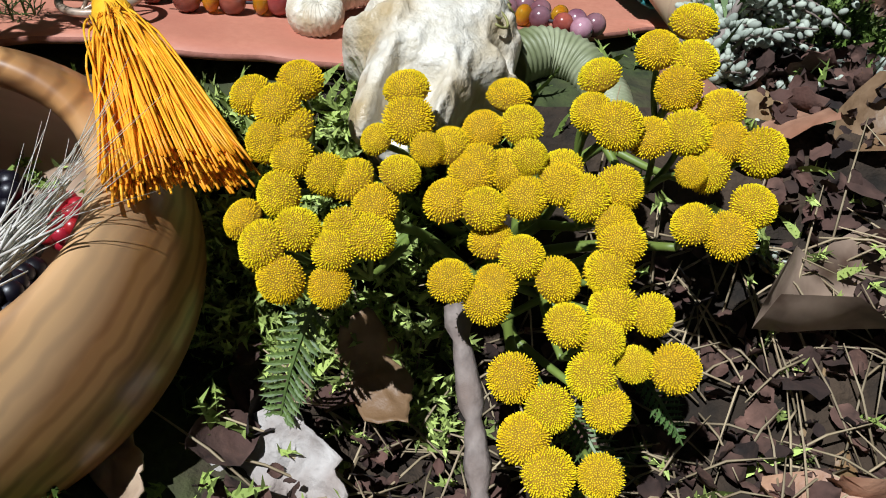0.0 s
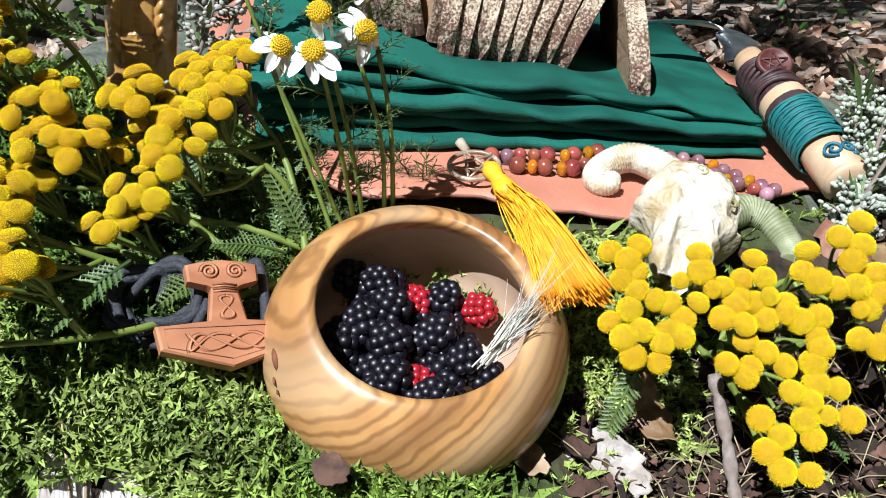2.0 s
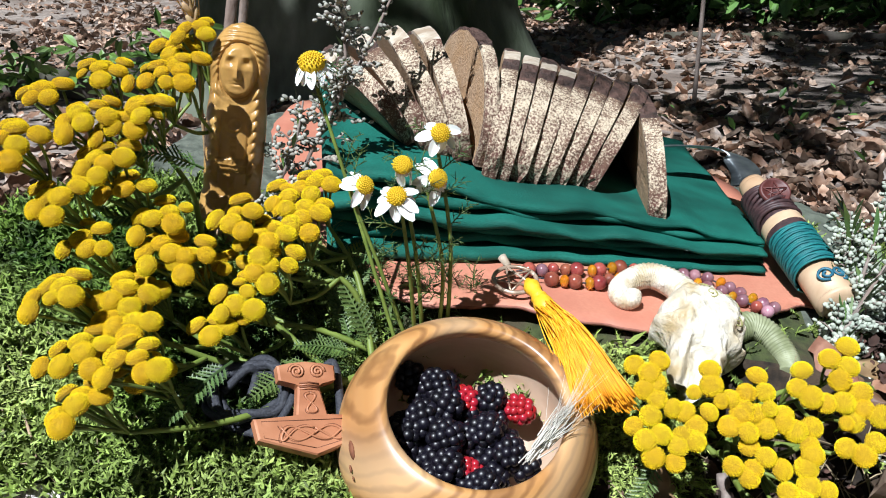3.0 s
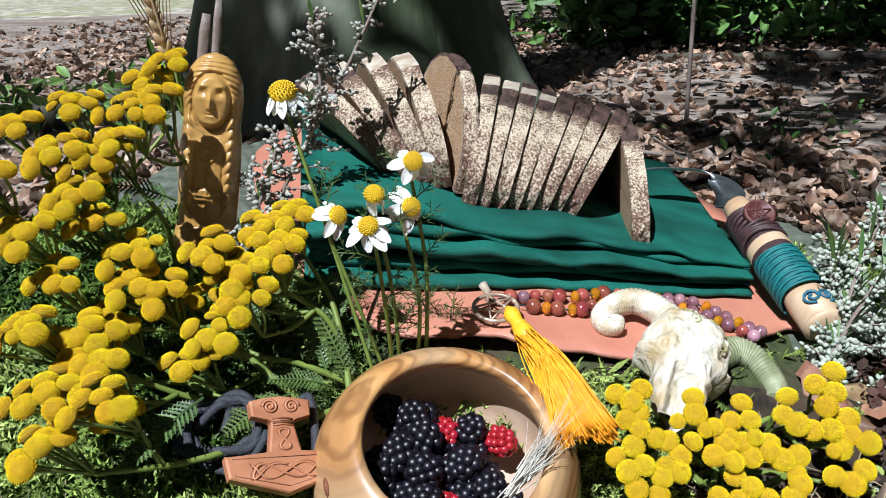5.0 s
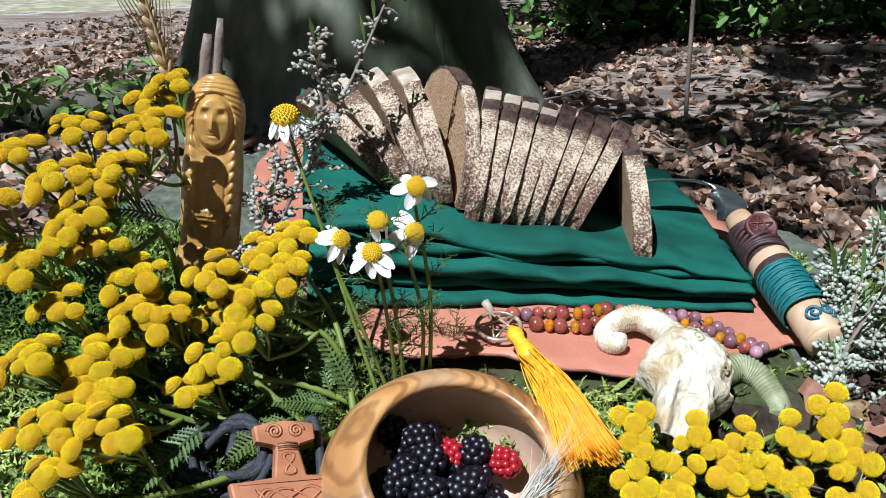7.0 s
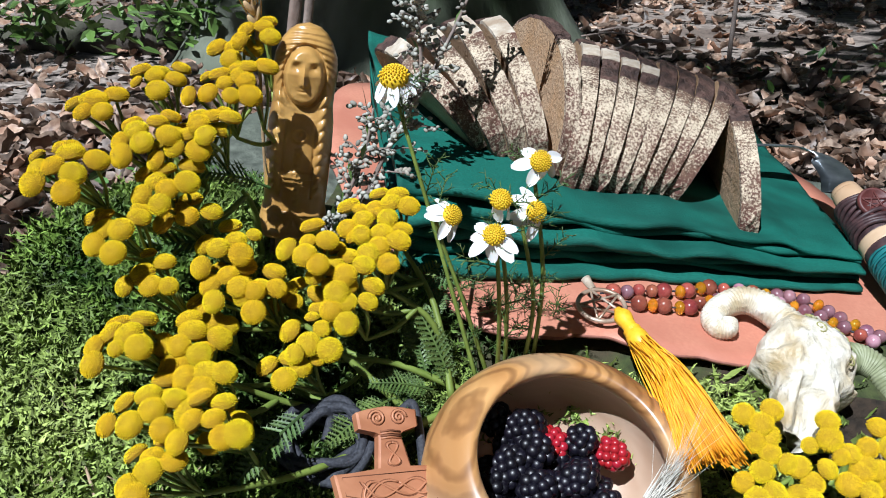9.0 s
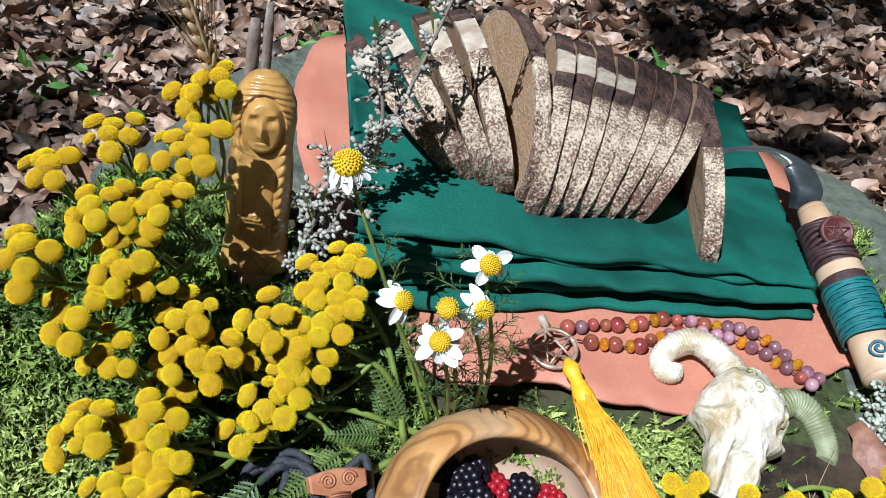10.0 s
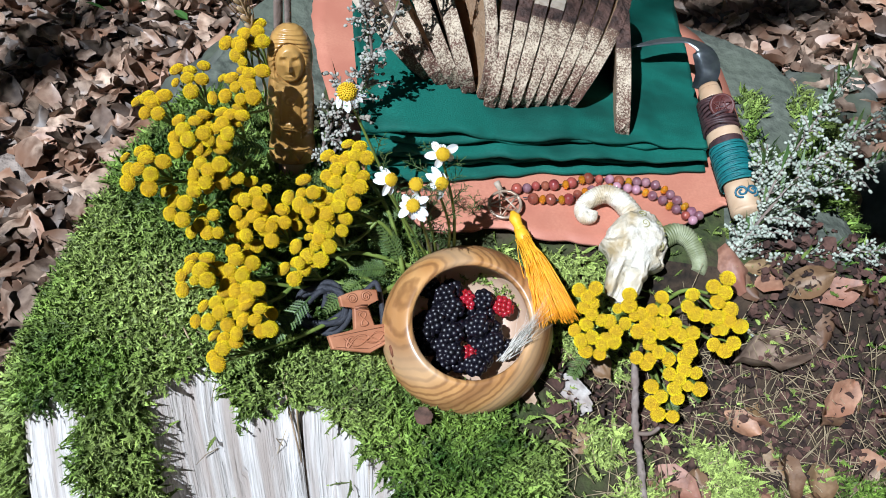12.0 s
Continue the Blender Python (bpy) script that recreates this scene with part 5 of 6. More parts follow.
# ---- medal, tassel and beads ----
def make_pendant():
    c = Vector((-0.112, 0.281, 0.1935))
    th = thing("pendant", c, "round bronze pentagram pendant on the leather", "pendant")
    m = Matrix.Translation(c) @ turn_to((0.05, -0.26, 0.96), 0.3)
    ring = Shape()
    R = 0.0135
    ring.tube([m @ Vector((R * math.cos(i * math.pi / 24), R * math.sin(i * math.pi / 24), 0)) for i in range(49)], 0.0014, 8)
    part("ring", ring, M_bronze, th)
    for k in range(5):
        a, b = math.pi / 2 + k * 2 * math.pi / 5, math.pi / 2 + (k + 2) * 2 * math.pi / 5
        bar = Shape()
        bar.tube([m @ Vector((R * math.cos(a), R * math.sin(a), 0.0002 * k)), m @ Vector((R * math.cos(b), R * math.sin(b), 0.0002 * k))], 0.0008, 6)
        part("star_bar", bar, M_bronze, th)
    clasp = Shape()
    clasp.tube([m @ Vector((0.002, 0.0145, 0)), m @ Vector((0.001, 0.0225, 0.002))], [0.0022, 0.0030], 10)
    part("clasp", clasp, M_flour, th, "small pale metal clasp")


def make_tassel():
    top, neck, knot = Vector((-0.104, 0.266, 0.199)), Vector((-0.099, 0.256, 0.196)), Vector((-0.092, 0.243, 0.191))
    endl, endr = Vector((-0.075, 0.184, 0.166)), Vector((-0.046, 0.191, 0.168))
    th = thing("tassel", knot, "bright yellow silk tassel lying from the pendant over the bowl's rim", "tassel")
    hd = Shape()
    hd.tube(bezier([top, neck, knot, knot.lerp((endl + endr) / 2, 0.1)], 5), [0.0022, 0.0026, 0.0040, 0.0052, 0.0050, 0.0042, 0.0040, 0.0046, 0.0058, 0.0062, 0.0058, 0.0050, 0.0046, 0.005, 0.0056, 0.0058], 12)
    part("head", hd, M_thread, th)
    for t in (0.0, 0.5, 1.0):
        w = Shape()
        p = neck.lerp(knot, 0.35 + 0.1 * t)
        d = (knot - neck).normalized()
        u = d.orthogonal().normalized()
        w.tube([p + (Matrix.Rotation(i * 0.5236, 3, d) @ u) * 0.0046 for i in range(13)], 0.0006, 5)
        part("binding", w, M_thread, th)
    r = random.Random(2)
    mid_up = Vector((0.0, -0.004, 0.010))
    threads = {0: [Shape() for _ in range(10)], 1: [Shape() for _ in range(10)]}
    for k in range(1150):
        u = r.random()
        lay = r.random()
        e = endl.lerp(endr, u) + Vector((r.gauss(0, 0.0018), r.gauss(0, 0.0035), -0.010 * lay + 0.004 * math.sin(math.pi * u)))
        a = knot + Vector((r.gauss(0, 0.002), r.gauss(0, 0.002), r.gauss(0, 0.002)))
        m1 = a.lerp(e, 0.40) + mid_up * (0.9 - 0.8 * lay) + Vector((r.gauss(0, 0.0012), 0, r.gauss(0, 0.0008)))
        line = bezier([a, m1, e], 5)
        tgt = threads[0 if lay < 0.62 else 1][k % 10]
        cut = 4 + k % 3
        tgt.tube(line[:cut + 1], 0.00036, 4, 0)
        tgt.tube(line[cut:], 0.00036, 4, 1)
    core = Shape()
    core.tube(bezier([knot, knot.lerp((endl + endr) / 2, 0.5) + mid_up * 0.4, (endl + endr) / 2 + Vector((0, 0.004, -0.003))], 5), [0.0038, 0.0040, 0.0044, 0.0050, 0.0056, 0.0062, 0.0068, 0.0074, 0.0078, 0.0080, 0.0078], 14, flat=0.4)
    part("core", core, M_thread_end, th)
    for lay in (0, 1):
        for s in threads[lay]:
            part("thread_strand", s, [M_thread, M_thread_end], th)


def bead_mesh(name, r, squash, mat):
    s = Shape()
    s.ball((0, 0, 0), (r, r, r * squash), 16, 10)
    return s.mesh(name, mat)


def make_beads():
    th = thing("bead_necklace", (-0.03, 0.325, 0.18), "necklace of red jasper, amber and lilac stone beads on the leather", "necklace")
    kinds = [bead_mesh("bead", 0.0051, 0.97, M_bead_red), bead_mesh("bead", 0.0042, 0.72, M_bead_amber), bead_mesh("bead", 0.0044, 0.95, M_bead_lilac), bead_mesh("bead", 0.0040, 0.95, M_bead_red)]
    upper = bezier([(-0.112, 0.300, 0), (-0.088, 0.312, 0), (-0.062, 0.322, 0), (-0.038, 0.335, 0), (-0.012, 0.338, 0), (0.012, 0.342, 0), (0.032, 0.330, 0), (0.046, 0.318, 0), (0.058, 0.312, 0)], 40)
    lower = bezier([(-0.098, 0.296, 0), (-0.080, 0.298, 0), (-0.060, 0.303, 0), (-0.046, 0.316, 0), (-0.024, 0.328, 0), (-0.002, 0.330, 0), (0.016, 0.326, 0), (0.034, 0.316, 0), (0.052, 0.304, 0)], 40)
    cord = Shape()
    for line, order in ((upper, "0233010103201222122122212232323"), (lower, "01010312312221221232132323")):
        pts = [Vector((p.x, p.y, leather_z(p.x, p.y) + 0.0075)) for p in line]
        cord.tube(pts[::4], 0.0006, 5)
        at, k, i = 0.0, 0, 0
        step = 0.0082
        for a, b in zip(pts, pts[1:]):
            at += (b - a).length
            if at >= step and k < len(order):
                at = 0.0
                kind = int(order[k])
                k += 1
                d = (b - a).normalized()
                step = 0.0094 if kind == 0 else (0.0066 if kind == 1 else 0.0082)
                piece("bead", kinds[kind], th, Matrix.Translation(b + Vector((jit(0.0008), jit(0.0008), jit(0.0004)))) @ turn_to(d, rnd.uniform(0, 6)))
    part("string", cord, M_cord, th)


make_pendant()
make_tassel()
make_beads()


# ---- horned skull ----
def make_skull():
    base = Vector((0.004, 0.255, 0.150))
    th = thing("ram_skull", base, "small bone-white ram skull ornament with curled ridged horns and painted vines", "ornament")
    nose, crown = Vector((-0.0125, 0.212, 0.160)), Vector((0.006, 0.295, 0.182))
    ax = (nose - crown)
    ln = ax.length
    d = ax.normalized()
    side = Vector((1, 0.15, -0.25))
    side = (side - d * side.dot(d)).normalized()
    up = side.cross(d)
    if up.z < 0:
        up = -up
    s = Shape()
    nu, nv = 90, 96

    def f(u, v):
        a = 2 * math.pi * v
        w = float(np.interp(u, [0, 0.05, 0.18, 0.32, 0.46, 0.58, 0.75, 0.9, 0.97, 1.0], [0.0, 0.012, 0.021, 0.0255, 0.0250, 0.0190, 0.0150, 0.0135, 0.0105, 0.0]))
        h = float(np.interp(u, [0, 0.05, 0.2, 0.4, 0.6, 0.8, 0.95, 1.0], [0.0, 0.012, 0.0195, 0.0195, 0.0150, 0.0120, 0.0085, 0.0]))
        ca, sa = math.cos(a), math.sin(a)
        x = w * math.copysign(abs(ca) ** 0.8, ca)
        z = h * math.copysign(abs(sa) ** 0.8, sa)
        q = abs(x) / 0.024
        x *= 1 + 0.20 * math.exp(-((u - 0.50) / 0.055) ** 2) - 0.10 * math.exp(-((u - 0.62) / 0.05) ** 2)
        z -= 0.0095 * math.exp(-((u - 0.45) / 0.060) ** 2 - ((q - 0.85) / 0.20) ** 2)      # sockets
        if sa > 0:
            z -= 0.0110 * smooth01((u - 0.64) / 0.07) * math.exp(-(x / 0.0078) ** 4)       # nasal opening
            z += 0.0015 * math.exp(-((abs(x) - 0.008) / 0.002) ** 2) * smooth01((u - 0.5) / 0.2)
        z += 0.0026 * noise.noise((x * 130, u * 5, 1)) + 0.0018 * noise.noise((x * 380, u * 9, 3)) - 0.0010 * math.exp(-(x / 0.0009) ** 2) * smooth01((u - 0.35) / 0.1)
        z += 0.0035 * math.exp(-((u - 0.50) / 0.05) ** 2 - ((q - 1.0) / 0.25) ** 2)
        x += 0.0010 * noise.noise((u * 14, sa * 2, 7))
        return crown + d * (u * ln) + side * x + up * z

    s.sheet(f, nu, nv)
    part("skull", s, M_bone, th)

    def horn(pts, r0, r1, mat):
        h = Shape()
        line = bezier(pts, 26)
        n = len(line)
        h.tube(line, [(r0 + (r1 - r0) * (i / (n - 1)) ** 1.3) * (1 + 0.045 * math.sin(i * 1.5708)) for i in range(n)], 18)
        part("horn", h, mat, th, "ridged curling horn")

    horn([(-0.002, 0.288, 0.182), (-0.014, 0.303, 0.187), (-0.027, 0.309, 0.189), (-0.039, 0.304, 0.187), (-0.0465, 0.295, 0.184), (-0.045, 0.287, 0.181), (-0.039, 0.286, 0.181), (-0.038, 0.291, 0.184)], 0.0092, 0.0046, M_bone)
    horn([(0.022, 0.285, 0.163), (0.034, 0.293, 0.164), (0.046, 0.291, 0.160), (0.054, 0.281, 0.152), (0.056, 0.272, 0.147), (0.054, 0.266, 0.145)], 0.0092, 0.0060, M_horn)
    for k, (u0, x0) in enumerate(((0.16, 0.010), (0.30, 0.012), (0.24, -0.002), (0.12, -0.006), (0.38, 0.016), (0.20, 0.017))):
        v = Shape()
        pts = []
        for i in range(22):
            a = i * 0.36
            rr = 0.0042 * (1 - i / 26)
            u, x = u0 + rr / ln * math.cos(a) * 1.0, x0 + rr * math.sin(a)
            h = float(np.interp(u, [0, 0.05, 0.2, 0.4, 0.6], [0.0, 0.012, 0.0195, 0.0195, 0.0150]))
            w = float(np.interp(u, [0, 0.05, 0.18, 0.32, 0.46], [0.001, 0.012, 0.021, 0.0255, 0.0250]))
            z = h * max(0.0, 1 - min(1, abs(x) / w) ** 2.5) ** 0.4
            pts.append(crown + d * (u * ln) + side * x + up * (z + 0.0002))
        v.tube(pts, 0.00045, 5)
        part("painted_vine", v, M_vine, th)


make_skull()


# ---- curved knife ----
def make_knife():
    bolster, end = Vector((0.062, 0.432, 0.216)), Vector((0.094, 0.318, 0.172))
    th = thing("curved_knife", (0.075, 0.38, 0.19), "sickle-shaped herb knife with a thread-wrapped wooden handle, beside the cloth", "knife")
    d = (end - bolster).normalized()
    ln = (end - bolster).length
    side = Vector((0, 0, 1)).cross(d).normalized()
    up = d.cross(side)

    def stretch(name, t0, t1, r0, r1, mat, label, rings=0, flat=0.92):
        s = Shape()
        n = 30 if rings else 8
        pts = [bolster + d * ln * (t0 + (t1 - t0) * i / n) for i in range(n + 1)]
        rad = [(r0 + (r1 - r0) * i / n) * ((1 + 0.03 * (i % 2)) if rings else 1) for i in range(n + 1)]
        s.tube(pts, rad, 20, flat=flat)
        return part(name, s, mat, th, label)

    stretch("collar", -0.05, 0.08, 0.0095, 0.0115, M_palewood, "pale wooden collar")
    stretch("leather_wrap", 0.08, 0.36, 0.0125, 0.0145, M_darkleather, "wrapped dark leather lace", 1)
    for k in range(9):
        s = Shape()
        p = bolster + d * ln * (0.10 + 0.26 * k / 9)
        u = d.orthogonal().normalized()
        s.tube([p + (Matrix.Rotation(i * 2 * math.pi / 20, 3, d) @ u) * (0.0138 + 0.0002 * k) + d * 0.0016 * math.sin(i * 0.6 + k) for i in range(21)], 0.0016, 6)
        part("lace_turn", s, M_darkleather, th)
    stretch("pale_ring", 0.36, 0.43, 0.0152, 0.0156, M_palewood, "bare pale wooden ring")
    stretch("dark_ring", 0.43, 0.50, 0.0152, 0.0154, M_darkleather, "dark thread")
    for k in range(40):
        s = Shape()
        t = 0.49 + 0.30 * k / 40
        p = bolster + d * ln * t
        r = 0.0156 + 0.0006 * math.sin(k * 2.1)
        u = d.orthogonal().normalized()
        s.tube([p + (Matrix.Rotation(i * 2 * math.pi / 20, 3, d) @ u) * r + d * 0.0006 * math.sin(i + k) for i in range(21)], 0.0008, 5)
        part("thread_winding", s, M_teal, th)
    stretch("grip", -0.02, 1.0, 0.0100, 0.0140, M_palewood, "pale wooden handle")
    butt = Shape()
    butt.ball(end, (0.0139, 0.0139, 0.005), 20, 8, turn_to(d).to_3x3())
    part("butt", butt, M_palewood, th)
    for sx in (-1, 1):
        s = Shape()
        pts = []
        for i in range(24):
            a = i * 0.42
            rr = 0.0058 * (1 - i / 30)
            x, t = sx * 0.0045 + rr * math.sin(a) * sx, 0.885 + rr / ln * math.cos(a)
            pts.append(bolster + d * ln * t + side * x + up * (math.sqrt(max(0.0, 0.0142 ** 2 - x * x)) * 0.95 + 0.0003))
        s.tube(pts, 0.0010, 5)
        part("painted_swirl", s, M_bluepaint, th, "blue painted swirl")
    # star disc on the lace
    c = bolster + d * ln * 0.20 + up * 0.0155
    disc = Shape()
    m = Matrix.Translation(c) @ turn_to(up + Vector((0, -0.5, 0)))
    prof = [(0.0, 0.0005), (0.0085, 0.0005), (0.0092, 0.0018), (0.0108, 0.0018), (0.0114, 0.0), (0.0112, -0.003), (0.0, -0.003)]
    n = 28
    for r, z in prof:
        disc.v.extend(tuple(m @ Vector((r * math.cos(2 * math.pi * j / n), r * math.sin(2 * math.pi * j / n), z))) for j in range(n))
    for i in range(len(prof) - 1):
        for j in range(n):
            j2 = (j + 1) % n
            disc.f.append((i * n + j, i * n + j2, (i + 1) * n + j2, (i + 1) * n + j))
            disc.m.append(0)
    seal = part("star_disc", disc, M_medal, th, "small maroon disc with a raised star")
    for k in range(5):
        a, b = math.pi / 2 + k * 2 * math.pi / 5, math.pi / 2 + (k + 2) * 2 * math.pi / 5
        bar = Shape()
        bar.tube([m @ Vector((0.0092 * math.cos(a), 0.0092 * math.sin(a), 0.0010)), m @ Vector((0.0092 * math.cos(b), 0.0092 * math.sin(b), 0.0010))], 0.0006, 5)
        part("star_bar", bar, M_medal, seal)
    # blade: a crescent that sweeps back over the cloth
    spine = bezier([bolster + Vector((0.0, 0.0, 0.002)), (0.072, 0.460, 0.222), (0.066, 0.492, 0.226), (0.040, 0.502, 0.231), (0.012, 0.488, 0.236), (-0.012, 0.468, 0.239)], 10)
    blade = Shape()
    n = len(spine)
    rows = []
    for i, p in enumerate(spine):
        t = i / (n - 1)
        tan = (spine[min(i + 1, n - 1)] - spine[max(i - 1, 0)]).normalized()
        inn = tan.cross(Vector((0, 0.25, 1))).normalized()
        if inn.dot(Vector((0.02, 0.455, 0.22)) - p) < 0:
            inn = -inn
        w = 0.024 * (math.sin(math.pi * min(1, 0.22 + 0.78 * t)) ** 0.7)
        nn = Vector((0, -0.25, 0.97))
        rows.append([p + nn * 0.0011, p + inn * w * 0.6 + nn * 0.0009, p + inn * w, p + inn * w * 0.6 - nn * 0.0009, p - nn * 0.0011])
    for r in rows:
        blade.v.extend(tuple(q) for q in r)
    for i in range(n - 1):
        for j in range(5):
            j2 = (j + 1) % 5
            blade.f.append((i * 5 + j, (i + 1) * 5 + j, (i + 1) * 5 + j2, i * 5 + j2))
            blade.m.append(0)
    part("blade", blade, M_steel, th, "dull grey crescent steel blade")


make_knife()


# ---- small natural things on the stump ----
def flake(name, c, normal, size, mat, label, cat, seed, curl=0.12, ratio=0.75):
    r = random.Random(seed)
    s = Shape()
    n, rings = 44, 10
    rad = [size * 0.5 * (1 + 0.14 * math.sin(2 * a + seed) + 0.06 * math.sin(7 * a + seed * 2) + 0.03 * math.sin(13 * a + seed) + r.uniform(-0.06, 0.06)) for a in [2 * math.pi * i / n for i in range(n)]]
    m = Matrix.Translation(c) @ turn_to(normal, seed)
    for side in (0.0005, -0.0005):
        for k in range(1, rings + 1):
            for j in range(n):
                a = 2 * math.pi * j / n
                q = rad[j] * k / rings
                x, y = q * math.cos(a), q * math.sin(a) * ratio
                z = curl * size * ((x / size * 2) ** 2) - curl * size * 0.5 * ((y / size * 2) ** 2) + 0.10 * size * noise.noise((x * 110, y * 110, seed)) + 0.04 * size * noise.noise((x * 300, y * 300, seed))
                s.v.append(tuple(m @ Vector((x, y, z + side))))
        s.v.append(tuple(m @ Vector((0, 0, side))))
    half = n * rings + 1
    for sd in (0, 1):
        o = sd * half
        for k in range(rings - 1):
            for j in range(n):
                j2 = (j + 1) % n
                q = (o + k * n + j, o + (k + 1) * n + j, o + (k + 1) * n + j2, o + k * n + j2)
                s.f.append(q if not sd else q[::-1])
                s.m.append(0)
        for j in range(n):
            s.f.append((o + half - 1, o + j, o + (j + 1) % n))
            s.m.append(0)
    e = (rings - 1) * n
    for j in range(n):
        j2 = (j + 1) % n
        s.f.append((e + j, half + e + j, half + e + j2, e + j2))
        s.m.append(0)
    return single(name, s, mat, c, label, cat)


flake("birch_bark", (-0.044, 0.172, 0.084), (-0.15, -0.70, 0.70), 0.040, M_leaf_pale, "white crumpled flake of birch bark on the moss", "bark", 3, 0.10)
flake("dry_leaf", (-0.022, 0.205, 0.092), (0.2, -0.6, 0.7), 0.030, M_leaf_brown, "curled brown leaf under the tansy", "leaf", 8, 0.25)
flake("bark_chip", (-0.154, 0.104, 0.129), (0.1, -0.45, 0.9), 0.016, M_crumbs, "small brown bark chip on the moss", "bark", 5, 0.15)
flake("bark_chip", (-0.040, 0.135, 0.068), (0.2, -0.45, 0.9), 0.030, M_leaf_brown, "crumbling brown bark piece at the foot of the moss", "bark", 12, 0.2)
flake("dry_leaf", (-0.085, 0.165, 0.098), (0.0, -0.6, 0.8), 0.034, M_straw, "dry pale leaf beside the bowl", "leaf", 15, 0.2, 0.45)
flake("dry_leaf", (0.113, 0.20, 0.068), (0.3, -0.5, 0.8), 0.042, M_leaf_brown, "brown beech leaf lying below the mugwort", "leaf", 17, 0.2, 0.55)
flake("dry_leaf", (0.150, 0.185, 0.040), (-0.3, -0.5, 0.8), 0.044, M_leaf_brown, "brown beech leaf lying below the mugwort", "leaf", 21, 0.15, 0.55)
flake("dry_leaf", (0.165, 0.30, 0.085), (-0.3, -0.7, 0.6), 0.044, M_leaf_brown, "brown beech leaf lying below the mugwort", "leaf", 25, 0.2, 0.5)


def make_twig():
    s = Shape()
    pts = bezier([(0.004, 0.192, 0.122), (0.008, 0.172, 0.100), (0.010, 0.150, 0.082), (0.016, 0.125, 0.066), (0.022, 0.090, 0.050), (0.028, 0.055, 0.040)], 8)
    s.tube(pts, [0.0030 + 0.0006 * math.sin(i * 1.3) + 0.0004 * math.sin(i * 3.7) for i in range(len(pts))], 9)
    s.tube(bezier([pts[18], pts[18] + Vector((0.010, -0.004, 0.008)), pts[18] + Vector((0.016, -0.004, 0.018))], 4), [0.0018] * 8 + [0.001], 6)
    single("twig", s, M_twig, (0.01, 0.15, 0.08), "bare grey-brown twig leaning below the tansy", "twig")
    o = Shape()
    o.tube(bezier([(0.075, 0.40, 0.135), (0.115, 0.38, 0.132), (0.150, 0.35, 0.128), (0.19, 0.33, 0.118)], 6), [0.004, 0.0042, 0.0038] + [0.0036] * 16, 8)
    single("twig", o, M_hammer, (0.115, 0.38, 0.13), "reddish peeled twig behind the mugwort", "twig")


def make_needles():
    s = Shape()
    r = random.Random(31)
    for k in range(900):
        x, y = r.uniform(-0.04, 0.24), r.uniform(0.04, 0.24)
        if k % 9 == 0:
            x, y = r.uniform(-0.45, -0.1), r.uniform(0.09, 0.2)
        p = rest(x, y, 0.004)
        a = r.uniform(0, 6.28)
        ln = r.uniform(0.012, 0.045)
        q = rest(x + ln * math.cos(a), y + ln * math.sin(a) * 0.8, 0.004 + r.uniform(0, 0.008))
        s.tube([p, p.lerp(q, 0.5) + Vector((0, 0, 0.003)), q], [0.0004, 0.0004, 0.0002], 4)
    ob = single("pine_needles", s, M_straw, (0.1, 0.14, 0.05), "dry pine needles and straw scattered below the flowers", "needles", kind="stuff")
    for x, y, dx, dy in ((-0.375, 0.15, 0.022, -0.036), (-0.366, 0.152, 0.026, -0.030), (-0.27, 0.118, 0.012, -0.03), (-0.262, 0.125, 0.004, -0.036)):
        b = Shape()
        p, q = rest(x, y, 0.012), rest(x + dx, y + dy, 0.008)
        b.tube([p, p.lerp(q, 0.5) + Vector((0, 0, 0.004)), q], [0.0004, 0.0009, 0.0006], 5)
        single("grass_blade", b, M_straw, p, "dry straw blade lying on the moss", "grass", "straw blades on the moss")


def make_crumbs():
    """Rotten bark, leaf scraps and soil crumbs on the crumbling side of the stump."""
    r = np.random.RandomState(77)
    verts, faces = [], []
    for k in range(5200):
        x, y = r.uniform(-0.06, 0.34), r.uniform(0.0, 0.34)
        if (x < 0.02 and y < 0.13) or (y > 0.235 and x < 0.10):
            continue
        if moss_here(x, y) > 0.5:
            continue
        size = r.uniform(0.003, 0.010) if k % 26 else r.uniform(0.014, 0.024)
        lv, lf = curled_leaf(r.uniform(0, 6), size, r.uniform(0.3, 0.55), r.normal(0.1, 0.35))
        m = Matrix.Translation((x, y, stump_z(x, y) + 0.002 + abs(r.normal(0, 0.004)))) @ Euler((r.normal(0, 0.6), r.normal(0, 0.6), r.uniform(0, 6.28))).to_matrix().to_4x4()
        o = len(verts)
        verts.extend(m @ p for p in lv)
        faces.extend(tuple(i + o for i in q) for q in lf)
    stuff_mesh("bark_crumbs", verts, faces, M_crumbs, "dark rotten bark and leaf crumbs beneath the tansy", "debris")
    for k in range(54):
        x, y = r.uniform(0.03, 0.33), r.uniform(0.02, 0.28)
        if x < 0.08 and y > 0.12:
            continue
        lv, lf = curled_leaf(r.uniform(0, 6), r.uniform(0.03, 0.05), r.uniform(0.26, 0.36), r.normal(0.1, 0.35))
        m = Matrix.Translation((x, y, stump_z(x, y) + 0.006)) @ Euler((r.normal(0.3, 0.4), r.normal(0, 0.4), r.uniform(0, 6.28))).to_matrix().to_4x4()
        lf_s = Shape()
        lf_s.face_block([m @ p for p in lv], lf, 0)
        single("beech_leaf", lf_s, M_leaf_brown, (x, y, stump_z(x, y)), "curled brown beech leaf on the rotten bark", "leaf", "beech leaves under the mugwort")


make_twig()
make_crumbs()
make_needles()


